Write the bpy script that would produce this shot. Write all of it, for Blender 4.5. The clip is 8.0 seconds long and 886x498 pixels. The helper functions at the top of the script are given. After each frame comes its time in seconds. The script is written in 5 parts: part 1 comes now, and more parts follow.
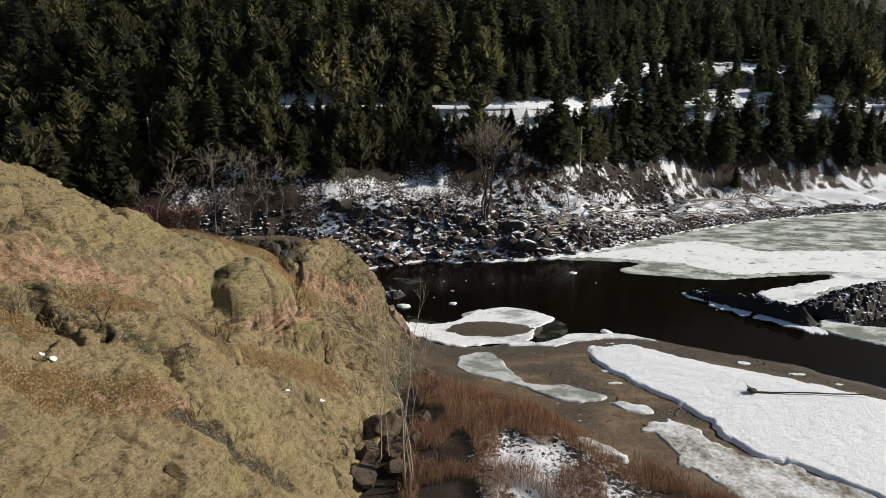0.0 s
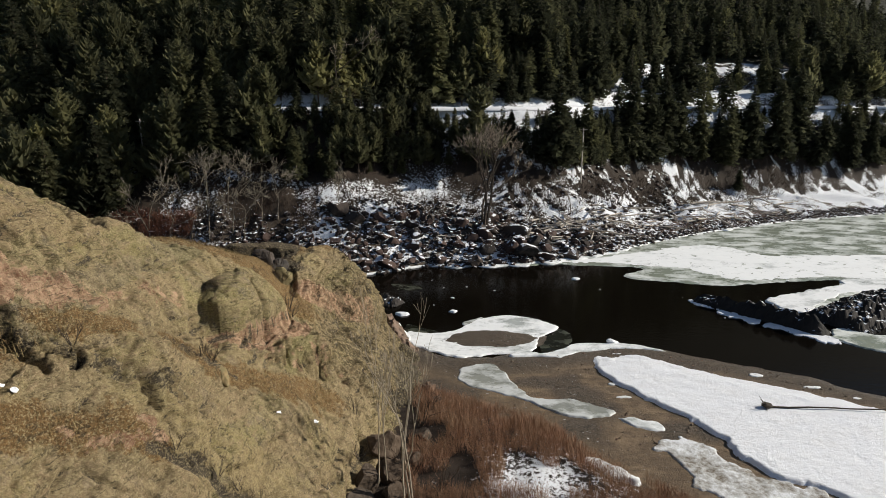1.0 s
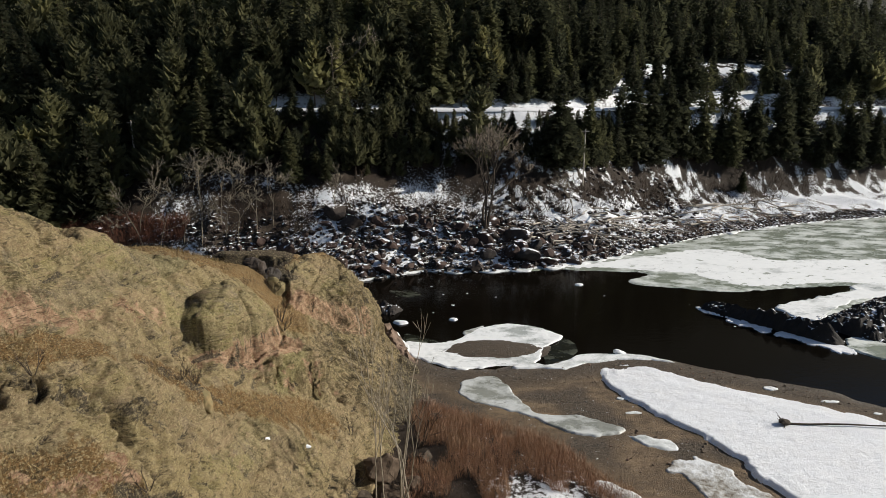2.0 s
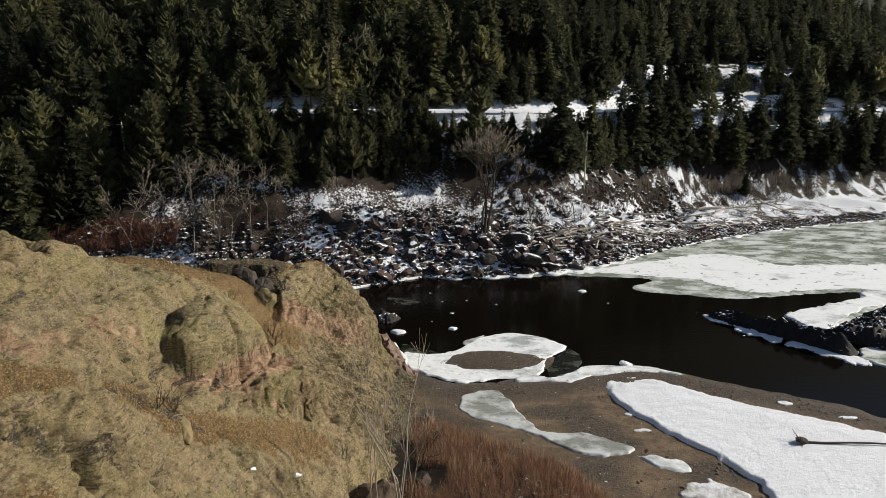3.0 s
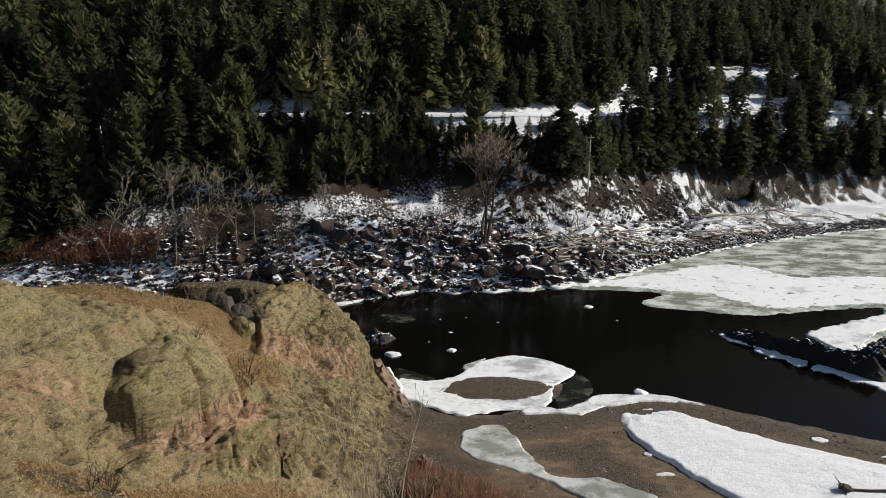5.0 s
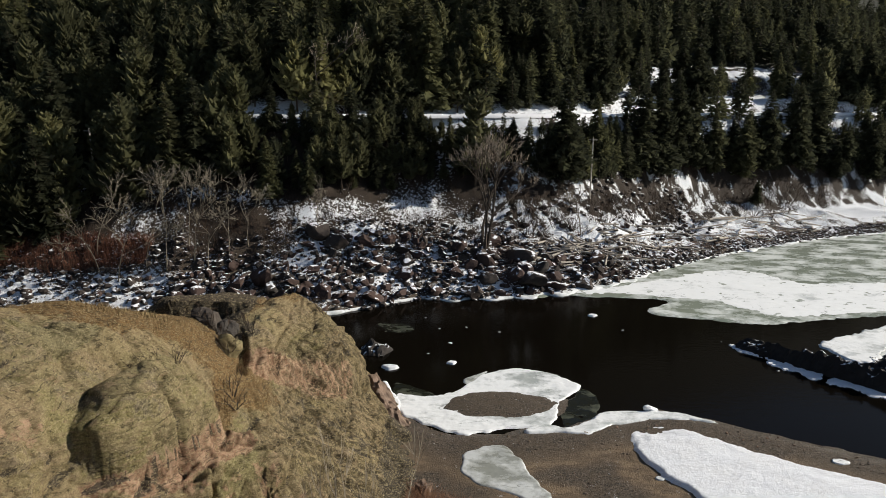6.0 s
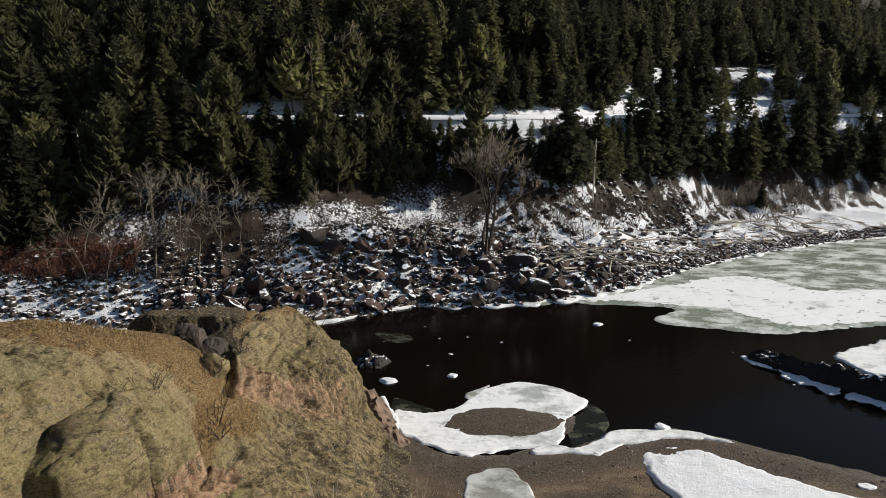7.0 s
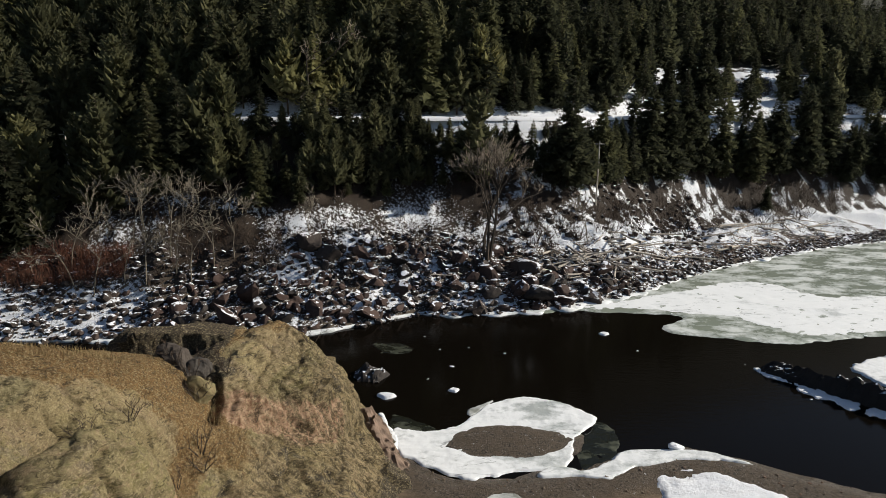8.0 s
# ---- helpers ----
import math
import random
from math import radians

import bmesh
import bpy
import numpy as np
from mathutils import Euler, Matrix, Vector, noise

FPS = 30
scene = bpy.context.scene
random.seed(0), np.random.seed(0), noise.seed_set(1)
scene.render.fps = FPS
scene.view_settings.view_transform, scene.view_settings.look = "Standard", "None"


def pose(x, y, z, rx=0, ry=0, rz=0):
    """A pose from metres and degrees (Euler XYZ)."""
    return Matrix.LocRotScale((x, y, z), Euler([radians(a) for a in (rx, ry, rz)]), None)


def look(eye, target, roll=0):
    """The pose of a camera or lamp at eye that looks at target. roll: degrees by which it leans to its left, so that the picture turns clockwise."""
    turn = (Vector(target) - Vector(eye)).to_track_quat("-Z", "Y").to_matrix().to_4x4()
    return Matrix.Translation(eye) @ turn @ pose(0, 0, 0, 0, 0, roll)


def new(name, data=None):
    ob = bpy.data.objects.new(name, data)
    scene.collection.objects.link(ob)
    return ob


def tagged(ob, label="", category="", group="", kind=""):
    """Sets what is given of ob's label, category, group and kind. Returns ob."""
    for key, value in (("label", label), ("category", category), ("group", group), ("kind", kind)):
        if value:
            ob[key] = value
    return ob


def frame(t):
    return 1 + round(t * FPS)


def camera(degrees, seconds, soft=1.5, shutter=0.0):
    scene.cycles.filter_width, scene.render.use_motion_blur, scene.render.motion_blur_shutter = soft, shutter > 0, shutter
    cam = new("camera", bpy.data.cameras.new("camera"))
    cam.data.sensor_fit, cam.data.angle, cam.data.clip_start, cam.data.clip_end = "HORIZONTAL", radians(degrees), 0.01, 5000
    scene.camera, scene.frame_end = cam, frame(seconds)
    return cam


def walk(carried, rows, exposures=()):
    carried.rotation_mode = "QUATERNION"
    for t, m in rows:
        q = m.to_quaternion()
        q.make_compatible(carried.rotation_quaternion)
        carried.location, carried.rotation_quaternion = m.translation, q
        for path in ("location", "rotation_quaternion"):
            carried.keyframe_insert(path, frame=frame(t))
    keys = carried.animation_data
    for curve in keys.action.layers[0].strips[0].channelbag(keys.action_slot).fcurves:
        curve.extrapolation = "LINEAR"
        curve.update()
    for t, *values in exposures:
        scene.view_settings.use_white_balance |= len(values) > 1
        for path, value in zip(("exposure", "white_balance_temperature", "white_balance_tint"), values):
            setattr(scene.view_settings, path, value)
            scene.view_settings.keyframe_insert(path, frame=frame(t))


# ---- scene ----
cam = camera(73.0, 8.0, 0.8)
PATH = [
    (0, (0.87, -1.367, 27.88), (0.872, 0.576, 27.408), -0.0),
    (0.5, (0.745, -0.036, 27.901), (0.75, 1.908, 27.431), -0.1),
    (1, (0.64, 1.319, 27.962), (0.648, 3.263, 27.493), -0.0),
    (1.5, (0.528, 2.798, 27.995), (0.539, 4.742, 27.527), -0.0),
    (3, (0.345, 6.999, 28.108), (0.365, 8.944, 27.644), -0.0),
    (3.5, (0.327, 8.492, 28.222), (0.35, 10.438, 27.759), 0.0),
    (4, (0.33, 9.931, 28.314), (0.355, 11.876, 27.852), 0.1),
    (4.5, (0.253, 11.403, 28.345), (0.282, 13.349, 27.885), 0.1),
    (6, (0.097, 15.907, 28.642), (0.135, 17.853, 28.184), 0.1),
    (6.5, (-0.056, 17.485, 28.705), (-0.013, 19.432, 28.247), 0.2),
    (7, (-0.165, 19.037, 28.764), (-0.119, 20.983, 28.307), 0.2),
    (7.5, (-0.286, 20.58, 28.89), (-0.235, 22.527, 28.433), 0.2),
    (8, (-0.373, 22.106, 28.926), (-0.321, 24.052, 28.47), 0.2),
]
walk(cam, [(t, look(eye, target, roll)) for t, eye, target, roll in PATH], [(0, 0.3), (8, 0.3)])

# ---- light ----
SUN_TO = Vector((0.87, 0.14, 0.47)).normalized()
world = bpy.data.worlds.new("world")
scene.world = world
world.use_nodes = True
wn = world.node_tree.nodes
sky = wn.new("ShaderNodeTexSky")
sky.sky_type, sky.sun_disc = "NISHITA", False
sky.sun_elevation = math.asin(SUN_TO.z)
sky.sun_rotation = math.atan2(SUN_TO.x, SUN_TO.y)
sky.altitude = 800
world.node_tree.links.new(sky.outputs[0], wn["Background"].inputs[0])
wn["Background"].inputs[1].default_value = 0.058
sun = new("sun", bpy.data.lights.new("sun", "SUN"))
sun.data.energy, sun.data.angle, sun.data.color = 4.4, radians(0.53), (1.0, 0.93, 0.82)
sun.matrix_world = look(SUN_TO * 300, (0, 0, 0))


# ---- numeric noise for landforms ----
def hashed(i, j, k, seed):
    n = (i * 374761393 + j * 668265263 + k * 2147483647 + seed * 974634777) & 0xFFFFFFFF
    n = ((n ^ (n >> 13)) * 1274126177) & 0xFFFFFFFF
    n = ((n ^ (n >> 16)) * 2246822519) & 0xFFFFFFFF
    return ((n ^ (n >> 15)) & 0xFFFFFF) / float(0x1000000)


def vnoise(x, y, z=0.0, seed=0):
    """Smooth value noise in -1..1."""
    x, y, z = np.broadcast_arrays(np.asarray(x, float), np.asarray(y, float), np.asarray(z, float))
    i, j, k = (np.floor(a).astype(np.int64) for a in (x, y, z))
    f = [a - b for a, b in ((x, i), (y, j), (z, k))]
    f = [a * a * a * (a * (a * 6 - 15) + 10) for a in f]
    out = 0
    for a in (0, 1):
        for b in (0, 1):
            for c in (0, 1):
                w = (f[0] if a else 1 - f[0]) * (f[1] if b else 1 - f[1]) * (f[2] if c else 1 - f[2])
                out = out + w * hashed(i + a, j + b, k + c, seed)
    return 2 * out - 1


def fbm(x, y, z=0.0, seed=0, octaves=4, gain=0.5):
    out, amp = 0, 1.0
    for o in range(octaves):
        s = 2.03 ** o
        out = out + amp * vnoise(np.asarray(x) * s, np.asarray(y) * s, np.asarray(z) * s, seed + o)
        amp *= gain
    return out


def worley(x, y, z, seed=0):
    """Cells: distance to the nearest seed, gap to the second, and a random number for the cell."""
    i, j, k = (np.floor(a).astype(np.int64) for a in (x, y, z))
    f1 = np.full(x.shape, 9.0)
    f2 = np.full(x.shape, 9.0)
    who = np.zeros(x.shape)
    for a in (-1, 0, 1):
        for b in (-1, 0, 1):
            for c in (-1, 0, 1):
                u, v, w = i + a, j + b, k + c
                d = np.sqrt((u + hashed(u, v, w, seed) - x) ** 2 + (v + hashed(u, v, w, seed + 1) - y) ** 2 + (w + hashed(u, v, w, seed + 2) - z) ** 2)
                near = d < f1
                f2 = np.where(near, f1, np.minimum(f2, d))
                who = np.where(near, hashed(u, v, w, seed + 3), who)
                f1 = np.where(near, d, f1)
    return f1, f2 - f1, who


def smooth(a, b, x):
    u = np.clip((np.asarray(x, float) - a) / (b - a), 0, 1)
    return u * u * (3 - 2 * u)


# ---- the lie of the land ----
def far_shore(x):
    """The y of the far waterline."""
    xs = [-900, -110, -54, -35, -22, -13, -7, -1.5, 9, 19, 31, 39, 52, 70, 88, 106, 119, 900]
    ys = [60, 91, 94.5, 94, 94.2, 97.5, 101, 104, 104, 106, 111.5, 118, 127, 137.5, 146, 152, 155.6, 420]
    return np.interp(x, xs, ys)


def near_shore(x):
    """The y of the near waterline: the gravel bar lies on this side."""
    xs = [-60, -8, -4, 2, 8, 13, 19, 23, 27, 32, 39, 46, 70, 200, 900]
    ys = [72, 72, 69, 64.3, 65, 66.2, 68, 68.6, 66.6, 63.6, 59.6, 54.1, 38, 20, 120]
    return np.interp(x, xs, ys)


def brush_line(x):
    """South of this line the bar rises to the brushy bank."""
    return np.interp(x, [-8, 1, 5, 10, 13.5, 19, 26, 45, 200], [60, 55.5, 53, 50, 44, 38.5, 33, 24, -20])


SHORE_LEAN = 0.89
# past 130 the unseen slope is raised so the water mirrors it, not sky
LEFT = ([-40, -8, 0, 3, 10, 16, 24, 28, 34, 41, 43, 130, 250, 900], [-3, -1.5, 0, 1.3, 4.3, 8.5, 16.2, 16.8, 26.9, 27.2, 28.6, 70, 205, 700])
MID = ([-40, -8, 0, 3, 10, 16, 22, 27, 35, 42, 44, 130, 250, 900], [-3, -1.5, 0, 1.4, 4.2, 6.8, 10.0, 14.5, 26.8, 27.2, 28.4, 70, 205, 700])
RIGHT = ([-40, -8, 0, 2.5, 9, 18, 23, 30, 37, 44, 47, 55, 62, 70, 130, 250, 900], [-3, -1.5, 0, 1.0, 2.0, 3.0, 6.0, 15, 26.8, 27.2, 31, 32.5, 40, 41, 70, 205, 700])


def bank_distance(x, y):
    return (y - far_shore(x)) * np.interp(x, [-20, 30, 60], [1.0, 0.95, SHORE_LEAN])


def far_height(x, y):
    d = bank_distance(x, y)
    a, b, c = (np.interp(d, *p) for p in (LEFT, MID, RIGHT))
    u, v = smooth(-38, -10, x), smooth(36, 56, x)
    h = (a * (1 - u) + b * u) * (1 - v) + c * v
    rough = smooth(1, 6, d) * (1 - 0.9 * smooth(31, 35, d) * (1 - smooth(43, 48, d)))
    h = h + rough * (0.5 * fbm(x / 5, y / 5, 0, 3, 4) + 0.7 * fbm(x / 17, y / 17, 0, 9, 2) + 0.3 * fbm(x / 1.7, y / 1.7, 0, 13, 2))
    return h + smooth(60, 130, d) * 6 * fbm(x / 60, y / 60, 0, 5, 3)


def near_height(x, y):
    n = near_shore(x) - y + 0.5 * vnoise(x / 4, y / 4, 0, 21)
    h = np.clip(n * 0.09, -1.6, 0.22) + 0.05 * fbm(x / 3, y / 3, 0, 22, 3)
    up = brush_line(x) - y + 1.2 * vnoise(x / 5, y / 5, 0, 23)
    h = h + np.clip(up * 0.13, 0, 1.1) + smooth(2, 10, up) * 0.25 * fbm(x / 2.5, y / 2.5, 0, 24, 3) + np.clip(up - 40, 0, 300) * 0.12
    # the low gravel island
    e = ((x - 6.9) / 6.9) ** 2 + ((y - 70.0) / 3.3) ** 2
    isle = 0.38 * (1 - e) + 0.04 * fbm(x, y, 0, 25, 2)
    return np.where(e < 2.2, np.maximum(h, np.maximum(isle, -0.6)), h)


def land(x, y):
    mid = 0.5 * (far_shore(x) + near_shore(x))
    return np.where(y > mid, far_height(x, y), near_height(x, y))


HILL_Y = [-80, 5, 20, 28, 32, 36, 42, 50, 58, 64, 70, 74]
HILL_FOOT = [-2, -5, -5.5, -4.5, -4.2, -4, -2.9, -1.8, -1.2, -2, -3.8, -5]
HILL_CREST = [-26, -25, -24, -22, -21.2, -20.3, -20, -19.5, -17, -14.5, -9.5, -7]
HILL_TOP = [28, 28, 28.0, 27.0, 25.0, 22.7, 20.0, 16.4, 13.7, 10.5, 6.2, 3]
# swells and hollows of the slope: centre, radii, rise
SWELLS = [(-18.5, 25.5, 2.5, 4, -2.34), (-17.8, 32.5, 2.2, 3.5, -2.5), (-15, 37.8, 1.8, 2.6, -2.49), (-11.5, 26, 3.5, 4.5, 1.56), (-12.3, 34, 2.2, 3, -0.26), (-9, 37.5, 2.5, 4, 0.55), (-19.8, 38, 2, 3, -0.22), (-18.5, 45.5, 2.5, 2.5, -0.61), (-23, 53, 4.5, 5, 1.06), (-15.5, 29, 2, 3, -0.08), (-13.6, 55, 2.0, 2.2, -0.3), (-18.2, 47.4, 1.4, 1.4, 0.7), (-15.4, 48.6, 1.3, 1.5, 0.6), (-13.2, 50.6, 1.0, 2.4, -0.6)]


def stand(x, y, z, cx, cy, turn, ru, rv, top, along_fall, out_fall, cap, power=3.0, edge=0.22, seed=0, dome=0.8):
    """A buttress of rock with steep sides: its own sloping top inside a rounded outline in plan."""
    dx, dy = x - cx, y - cy
    u, v = dx * math.cos(turn) + dy * math.sin(turn), dx * math.sin(turn) - dy * math.cos(turn)
    u, v = u + 0.3 * vnoise(x / 3.5, y / 3.5, 0, seed), v + 0.3 * vnoise(x / 3.5, y / 3.5, 4, seed)
    e = np.abs(u / ru) ** power + np.abs(v / rv) ** power
    crown = np.minimum(top - along_fall * u - out_fall * v - 0.1 * np.clip(u - 2, 0, 9) ** 2, cap) - dome * np.clip(e - 0.1, 0, 1.2)
    return z + np.maximum(crown - z, 0) * (1 - smooth(1 - edge, 1 + edge, e))


def hill_height(x, y):
    foot, crest, top = (np.interp(y, HILL_Y, a) for a in (HILL_FOOT, HILL_CREST, HILL_TOP))
    u = (foot - x) / (foot - crest)
    knee = np.where(u < 0.9, u, 0.9 + 0.1 * (1 - np.exp(-(u - 0.9) / 0.1)))
    z = 0.6 + (top - 0.6) * knee
    z = z + np.clip(crest - x, 0, 40) * np.interp(y, [26, 36, 44, 60], [0.12, 0.08, 0.0, 0.0])
    for cx, cy, rx, ry, rise in SWELLS:
        z = z + rise * np.exp(-((x - cx) / rx) ** 2 - ((y - cy) / ry) ** 2)
    # the knob over its ledge, the slab below it, the mound at the river end and the dark ledge behind it
    z = stand(x, y, z, -10.7, 44.2, 0.93, 3.4, 1.3, 11.1, 0.25, 0.6, 11.6, 3.0, 0.4, 32, 0.5)
    z = stand(x, y, z, -14.2, 43.0, 0.93, 3.6, 2.25, 16.2, 0.3, 0.55, 16.1, 2.6, 0.13, 33, 1.5)
    z = stand(x, y, z, -17.8, 63.6, 0.2, 5.6, 1.8, 13.5, 0.13, -0.1, 14.1, 3.0, 0.35, 34, 0.6)
    z = stand(x, y, z, -11.8, 63.6, 0.9, 7.6, 4.1, 12.1, 0.24, 0.5, 12.7, 2.6, 0.25, 35, 1.3)
    north = np.interp(x, [-60, -24, -19, -15, -9, -5.5, -3.2], [62, 65, 67, 70, 75, 76, 73.5])
    fall = smooth(0, 1, (north - y + 1.0 * vnoise(x / 3, y / 3, 0, 31)) / np.clip(0.35 * z, 2.0, 6))
    return -1.2 + (z + 1.2) * fall


# ---- mesh helpers ----
def mesh_of(name, verts, faces, material, flat=True, attrs=None):
    """A mesh from arrays: faces is an n x 3 or n x 4 array, or a list of such."""
    faces = faces if isinstance(faces, list) else [faces]
    faces = [np.asarray(f, np.int32) for f in faces if len(f)]
    me = bpy.data.meshes.new(name)
    verts = np.asarray(verts, np.float32)
    me.vertices.add(len(verts))
    me.vertices.foreach_set("co", verts.ravel())
    loops = np.concatenate([f.ravel() for f in faces])
    sizes = np.concatenate([np.full(len(f), f.shape[1], np.int32) for f in faces])
    me.loops.add(len(loops))
    me.loops.foreach_set("vertex_index", loops)
    me.polygons.add(len(sizes))
    me.polygons.foreach_set("loop_start", np.concatenate([[0], np.cumsum(sizes)[:-1]]).astype(np.int32))
    me.polygons.foreach_set("loop_total", sizes)
    me.polygons.foreach_set("use_smooth", np.full(len(sizes), not flat))
    for key, values in (attrs or {}).items():
        me.attributes.new(key, "FLOAT", "POINT").data.foreach_set("value", np.asarray(values, np.float32))
    for m in material if isinstance(material, (list, tuple)) else [material]:
        me.materials.append(m)
    me.update(calc_edges=True)
    return me


def part(name, me, parent, label=""):
    ob = new(name, me)
    ob.parent = parent
    return tagged(ob, label)


def grid_faces(rows, cols):
    a = (np.arange(rows - 1)[:, None] * cols + np.arange(cols - 1)[None, :]).ravel()
    return np.stack([a, a + 1, a + cols + 1, a + cols], 1)


class Soup:
    """Gathers vertices and faces from many small pieces."""

    def __init__(self):
        self.v, self.t, self.q, self.n, self.tone = [], [], [], 0, []

    def add(self, verts, tris=None, quads=None, tone=0.0):
        verts = np.asarray(verts, float).reshape(-1, 3)
        self.v.append(verts)
        self.tone.append(tone)
        if tris is not None and len(tris):
            self.t.append(np.asarray(tris) + self.n)
        if quads is not None and len(quads):
            self.q.append(np.asarray(quads) + self.n)
        self.n += len(verts)

    def tones(self):
        return np.concatenate([np.full(len(v), t) for v, t in zip(self.v, self.tone)])

    def arrays(self):
        faces = [np.concatenate(a) for a in (self.t, self.q) if a]
        return np.concatenate(self.v), faces

    def mesh(self, name, material, flat=True):
        v, f = self.arrays()
        return mesh_of(name, v, f, material, flat, {"tone": self.tones()})


def tube(soup, points, radii, sides=5):
    """A tapered limb along points."""
    points = np.asarray(points, float)
    way = np.gradient(points, axis=0)
    way /= np.linalg.norm(way, axis=1)[:, None] + 1e-9
    side = np.cross(way, [0.31, 0.17, 0.93])
    bad = np.linalg.norm(side, axis=1) < 0.15
    side[bad] = np.cross(way[bad], [1, 0, 0])
    side /= np.linalg.norm(side, axis=1)[:, None]
    up = np.cross(side, way)
    a = np.arange(sides) * 2 * np.pi / sides
    ring = side[:, None] * np.cos(a)[None, :, None] + up[:, None] * np.sin(a)[None, :, None]
    v = points[:, None] + ring * np.asarray(radii)[:, None, None]
    n, quads = len(points), []
    for r in range(n - 1):
        for s in range(sides):
            quads.append((r * sides + s, r * sides + (s + 1) % sides, (r + 1) * sides + (s + 1) % sides, (r + 1) * sides + s))
    soup.add(v.reshape(-1, 3), quads=quads)


# ---- materials ----
class Nodes:
    def __init__(self, name):
        self.m = bpy.data.materials.new(name)
        self.m.use_nodes = True
        self.t = self.m.node_tree
        self.bsdf = self.t.nodes["Principled BSDF"]
        self.geo = self.t.nodes.new("ShaderNodeNewGeometry")
        self.pos = self.geo.outputs["Position"]

    def link(self, a, b):
        self.t.links.new(a, b)

    def noise(self, scale, detail=6, rough=0.6, where=None, stretch=None, lacunarity=2.0):
        n = self.t.nodes.new("ShaderNodeTexNoise")
        n.inputs["Scale"].default_value, n.inputs["Detail"].default_value, n.inputs["Roughness"].default_value = scale, detail, rough
        p = where or self.pos
        if stretch:
            mp = self.t.nodes.new("ShaderNodeMapping")
            mp.inputs["Scale"].default_value = stretch[:3]
            if len(stretch) > 3:
                mp.inputs["Rotation"].default_value = stretch[3:6]
            self.link(p, mp.inputs["Vector"])
            p = mp.outputs[0]
        self.link(p, n.inputs["Vector"])
        return n.outputs["Fac"]

    def cells(self, scale, feature="F1", stretch=None):
        n = self.t.nodes.new("ShaderNodeTexVoronoi")
        n.feature = feature
        n.inputs["Scale"].default_value = scale
        p = self.pos
        if stretch:
            mp = self.t.nodes.new("ShaderNodeMapping")
            mp.inputs["Scale"].default_value = stretch
            self.link(p, mp.inputs["Vector"])
            p = mp.outputs[0]
        self.link(p, n.inputs["Vector"])
        return n

    def ramp(self, fac, *stops):
        r = self.t.nodes.new("ShaderNodeValToRGB")
        e = r.color_ramp.elements
        while len(e) < len(stops):
            e.new(0.5)
        for el, (at, c) in zip(e, stops):
            el.position, el.color = at, (*c, 1) if isinstance(c, tuple) else (c, c, c, 1)
        self.link(fac, r.inputs[0])
        return r.outputs[0]

    def mix(self, fac, a, b):
        m = self.t.nodes.new("ShaderNodeMix")
        m.data_type = "RGBA"
        for value, socket in ((fac, m.inputs[0]), (a, m.inputs[6]), (b, m.inputs[7])):
            if hasattr(value, "links"):
                self.link(value, socket)
            elif socket == m.inputs[0]:
                socket.default_value = value
            else:
                socket.default_value = (*value, 1) if isinstance(value, tuple) else (value, value, value, 1)
        return m.outputs[2]

    def math(self, op, a, b=0.0, clamp=False):
        m = self.t.nodes.new("ShaderNodeMath")
        m.operation, m.use_clamp = op, clamp
        for value, socket in ((a, m.inputs[0]), (b, m.inputs[1])):
            if hasattr(value, "links"):
                self.link(value, socket)
            else:
                socket.default_value = value
        return m.outputs[0]

    def attr(self, name):
        a = self.t.nodes.new("ShaderNodeAttribute")
        a.attribute_name = name
        return a.outputs["Fac"]

    def up(self):
        s = self.t.nodes.new("ShaderNodeSeparateXYZ")
        self.link(self.geo.outputs["Normal"], s.inputs[0])
        return s.outputs["Z"]

    def chance(self):
        return self.t.nodes.new("ShaderNodeObjectInfo").outputs["Random"]

    def island(self):
        return self.geo.outputs["Random Per Island"]

    def bump(self, height, strength=0.5, distance=0.05):
        b = self.t.nodes.new("ShaderNodeBump")
        b.inputs["Strength"].default_value, b.inputs["Distance"].default_value = strength, distance
        self.link(height, b.inputs["Height"])
        old = self.bsdf.inputs["Normal"].links
        if old:
            self.link(old[0].from_socket, b.inputs["Normal"])
        self.link(b.outputs[0], self.bsdf.inputs["Normal"])

    def done(self, colour, rough=0.9, specular=0.3):
        for value, key in ((colour, "Base Color"), (rough, "Roughness"), (specular, "Specular IOR Level")):
            if hasattr(value, "links"):
                self.link(value, self.bsdf.inputs[key])
            else:
                self.bsdf.inputs[key].default_value = (*value, 1) if isinstance(value, tuple) else value
        return self.m


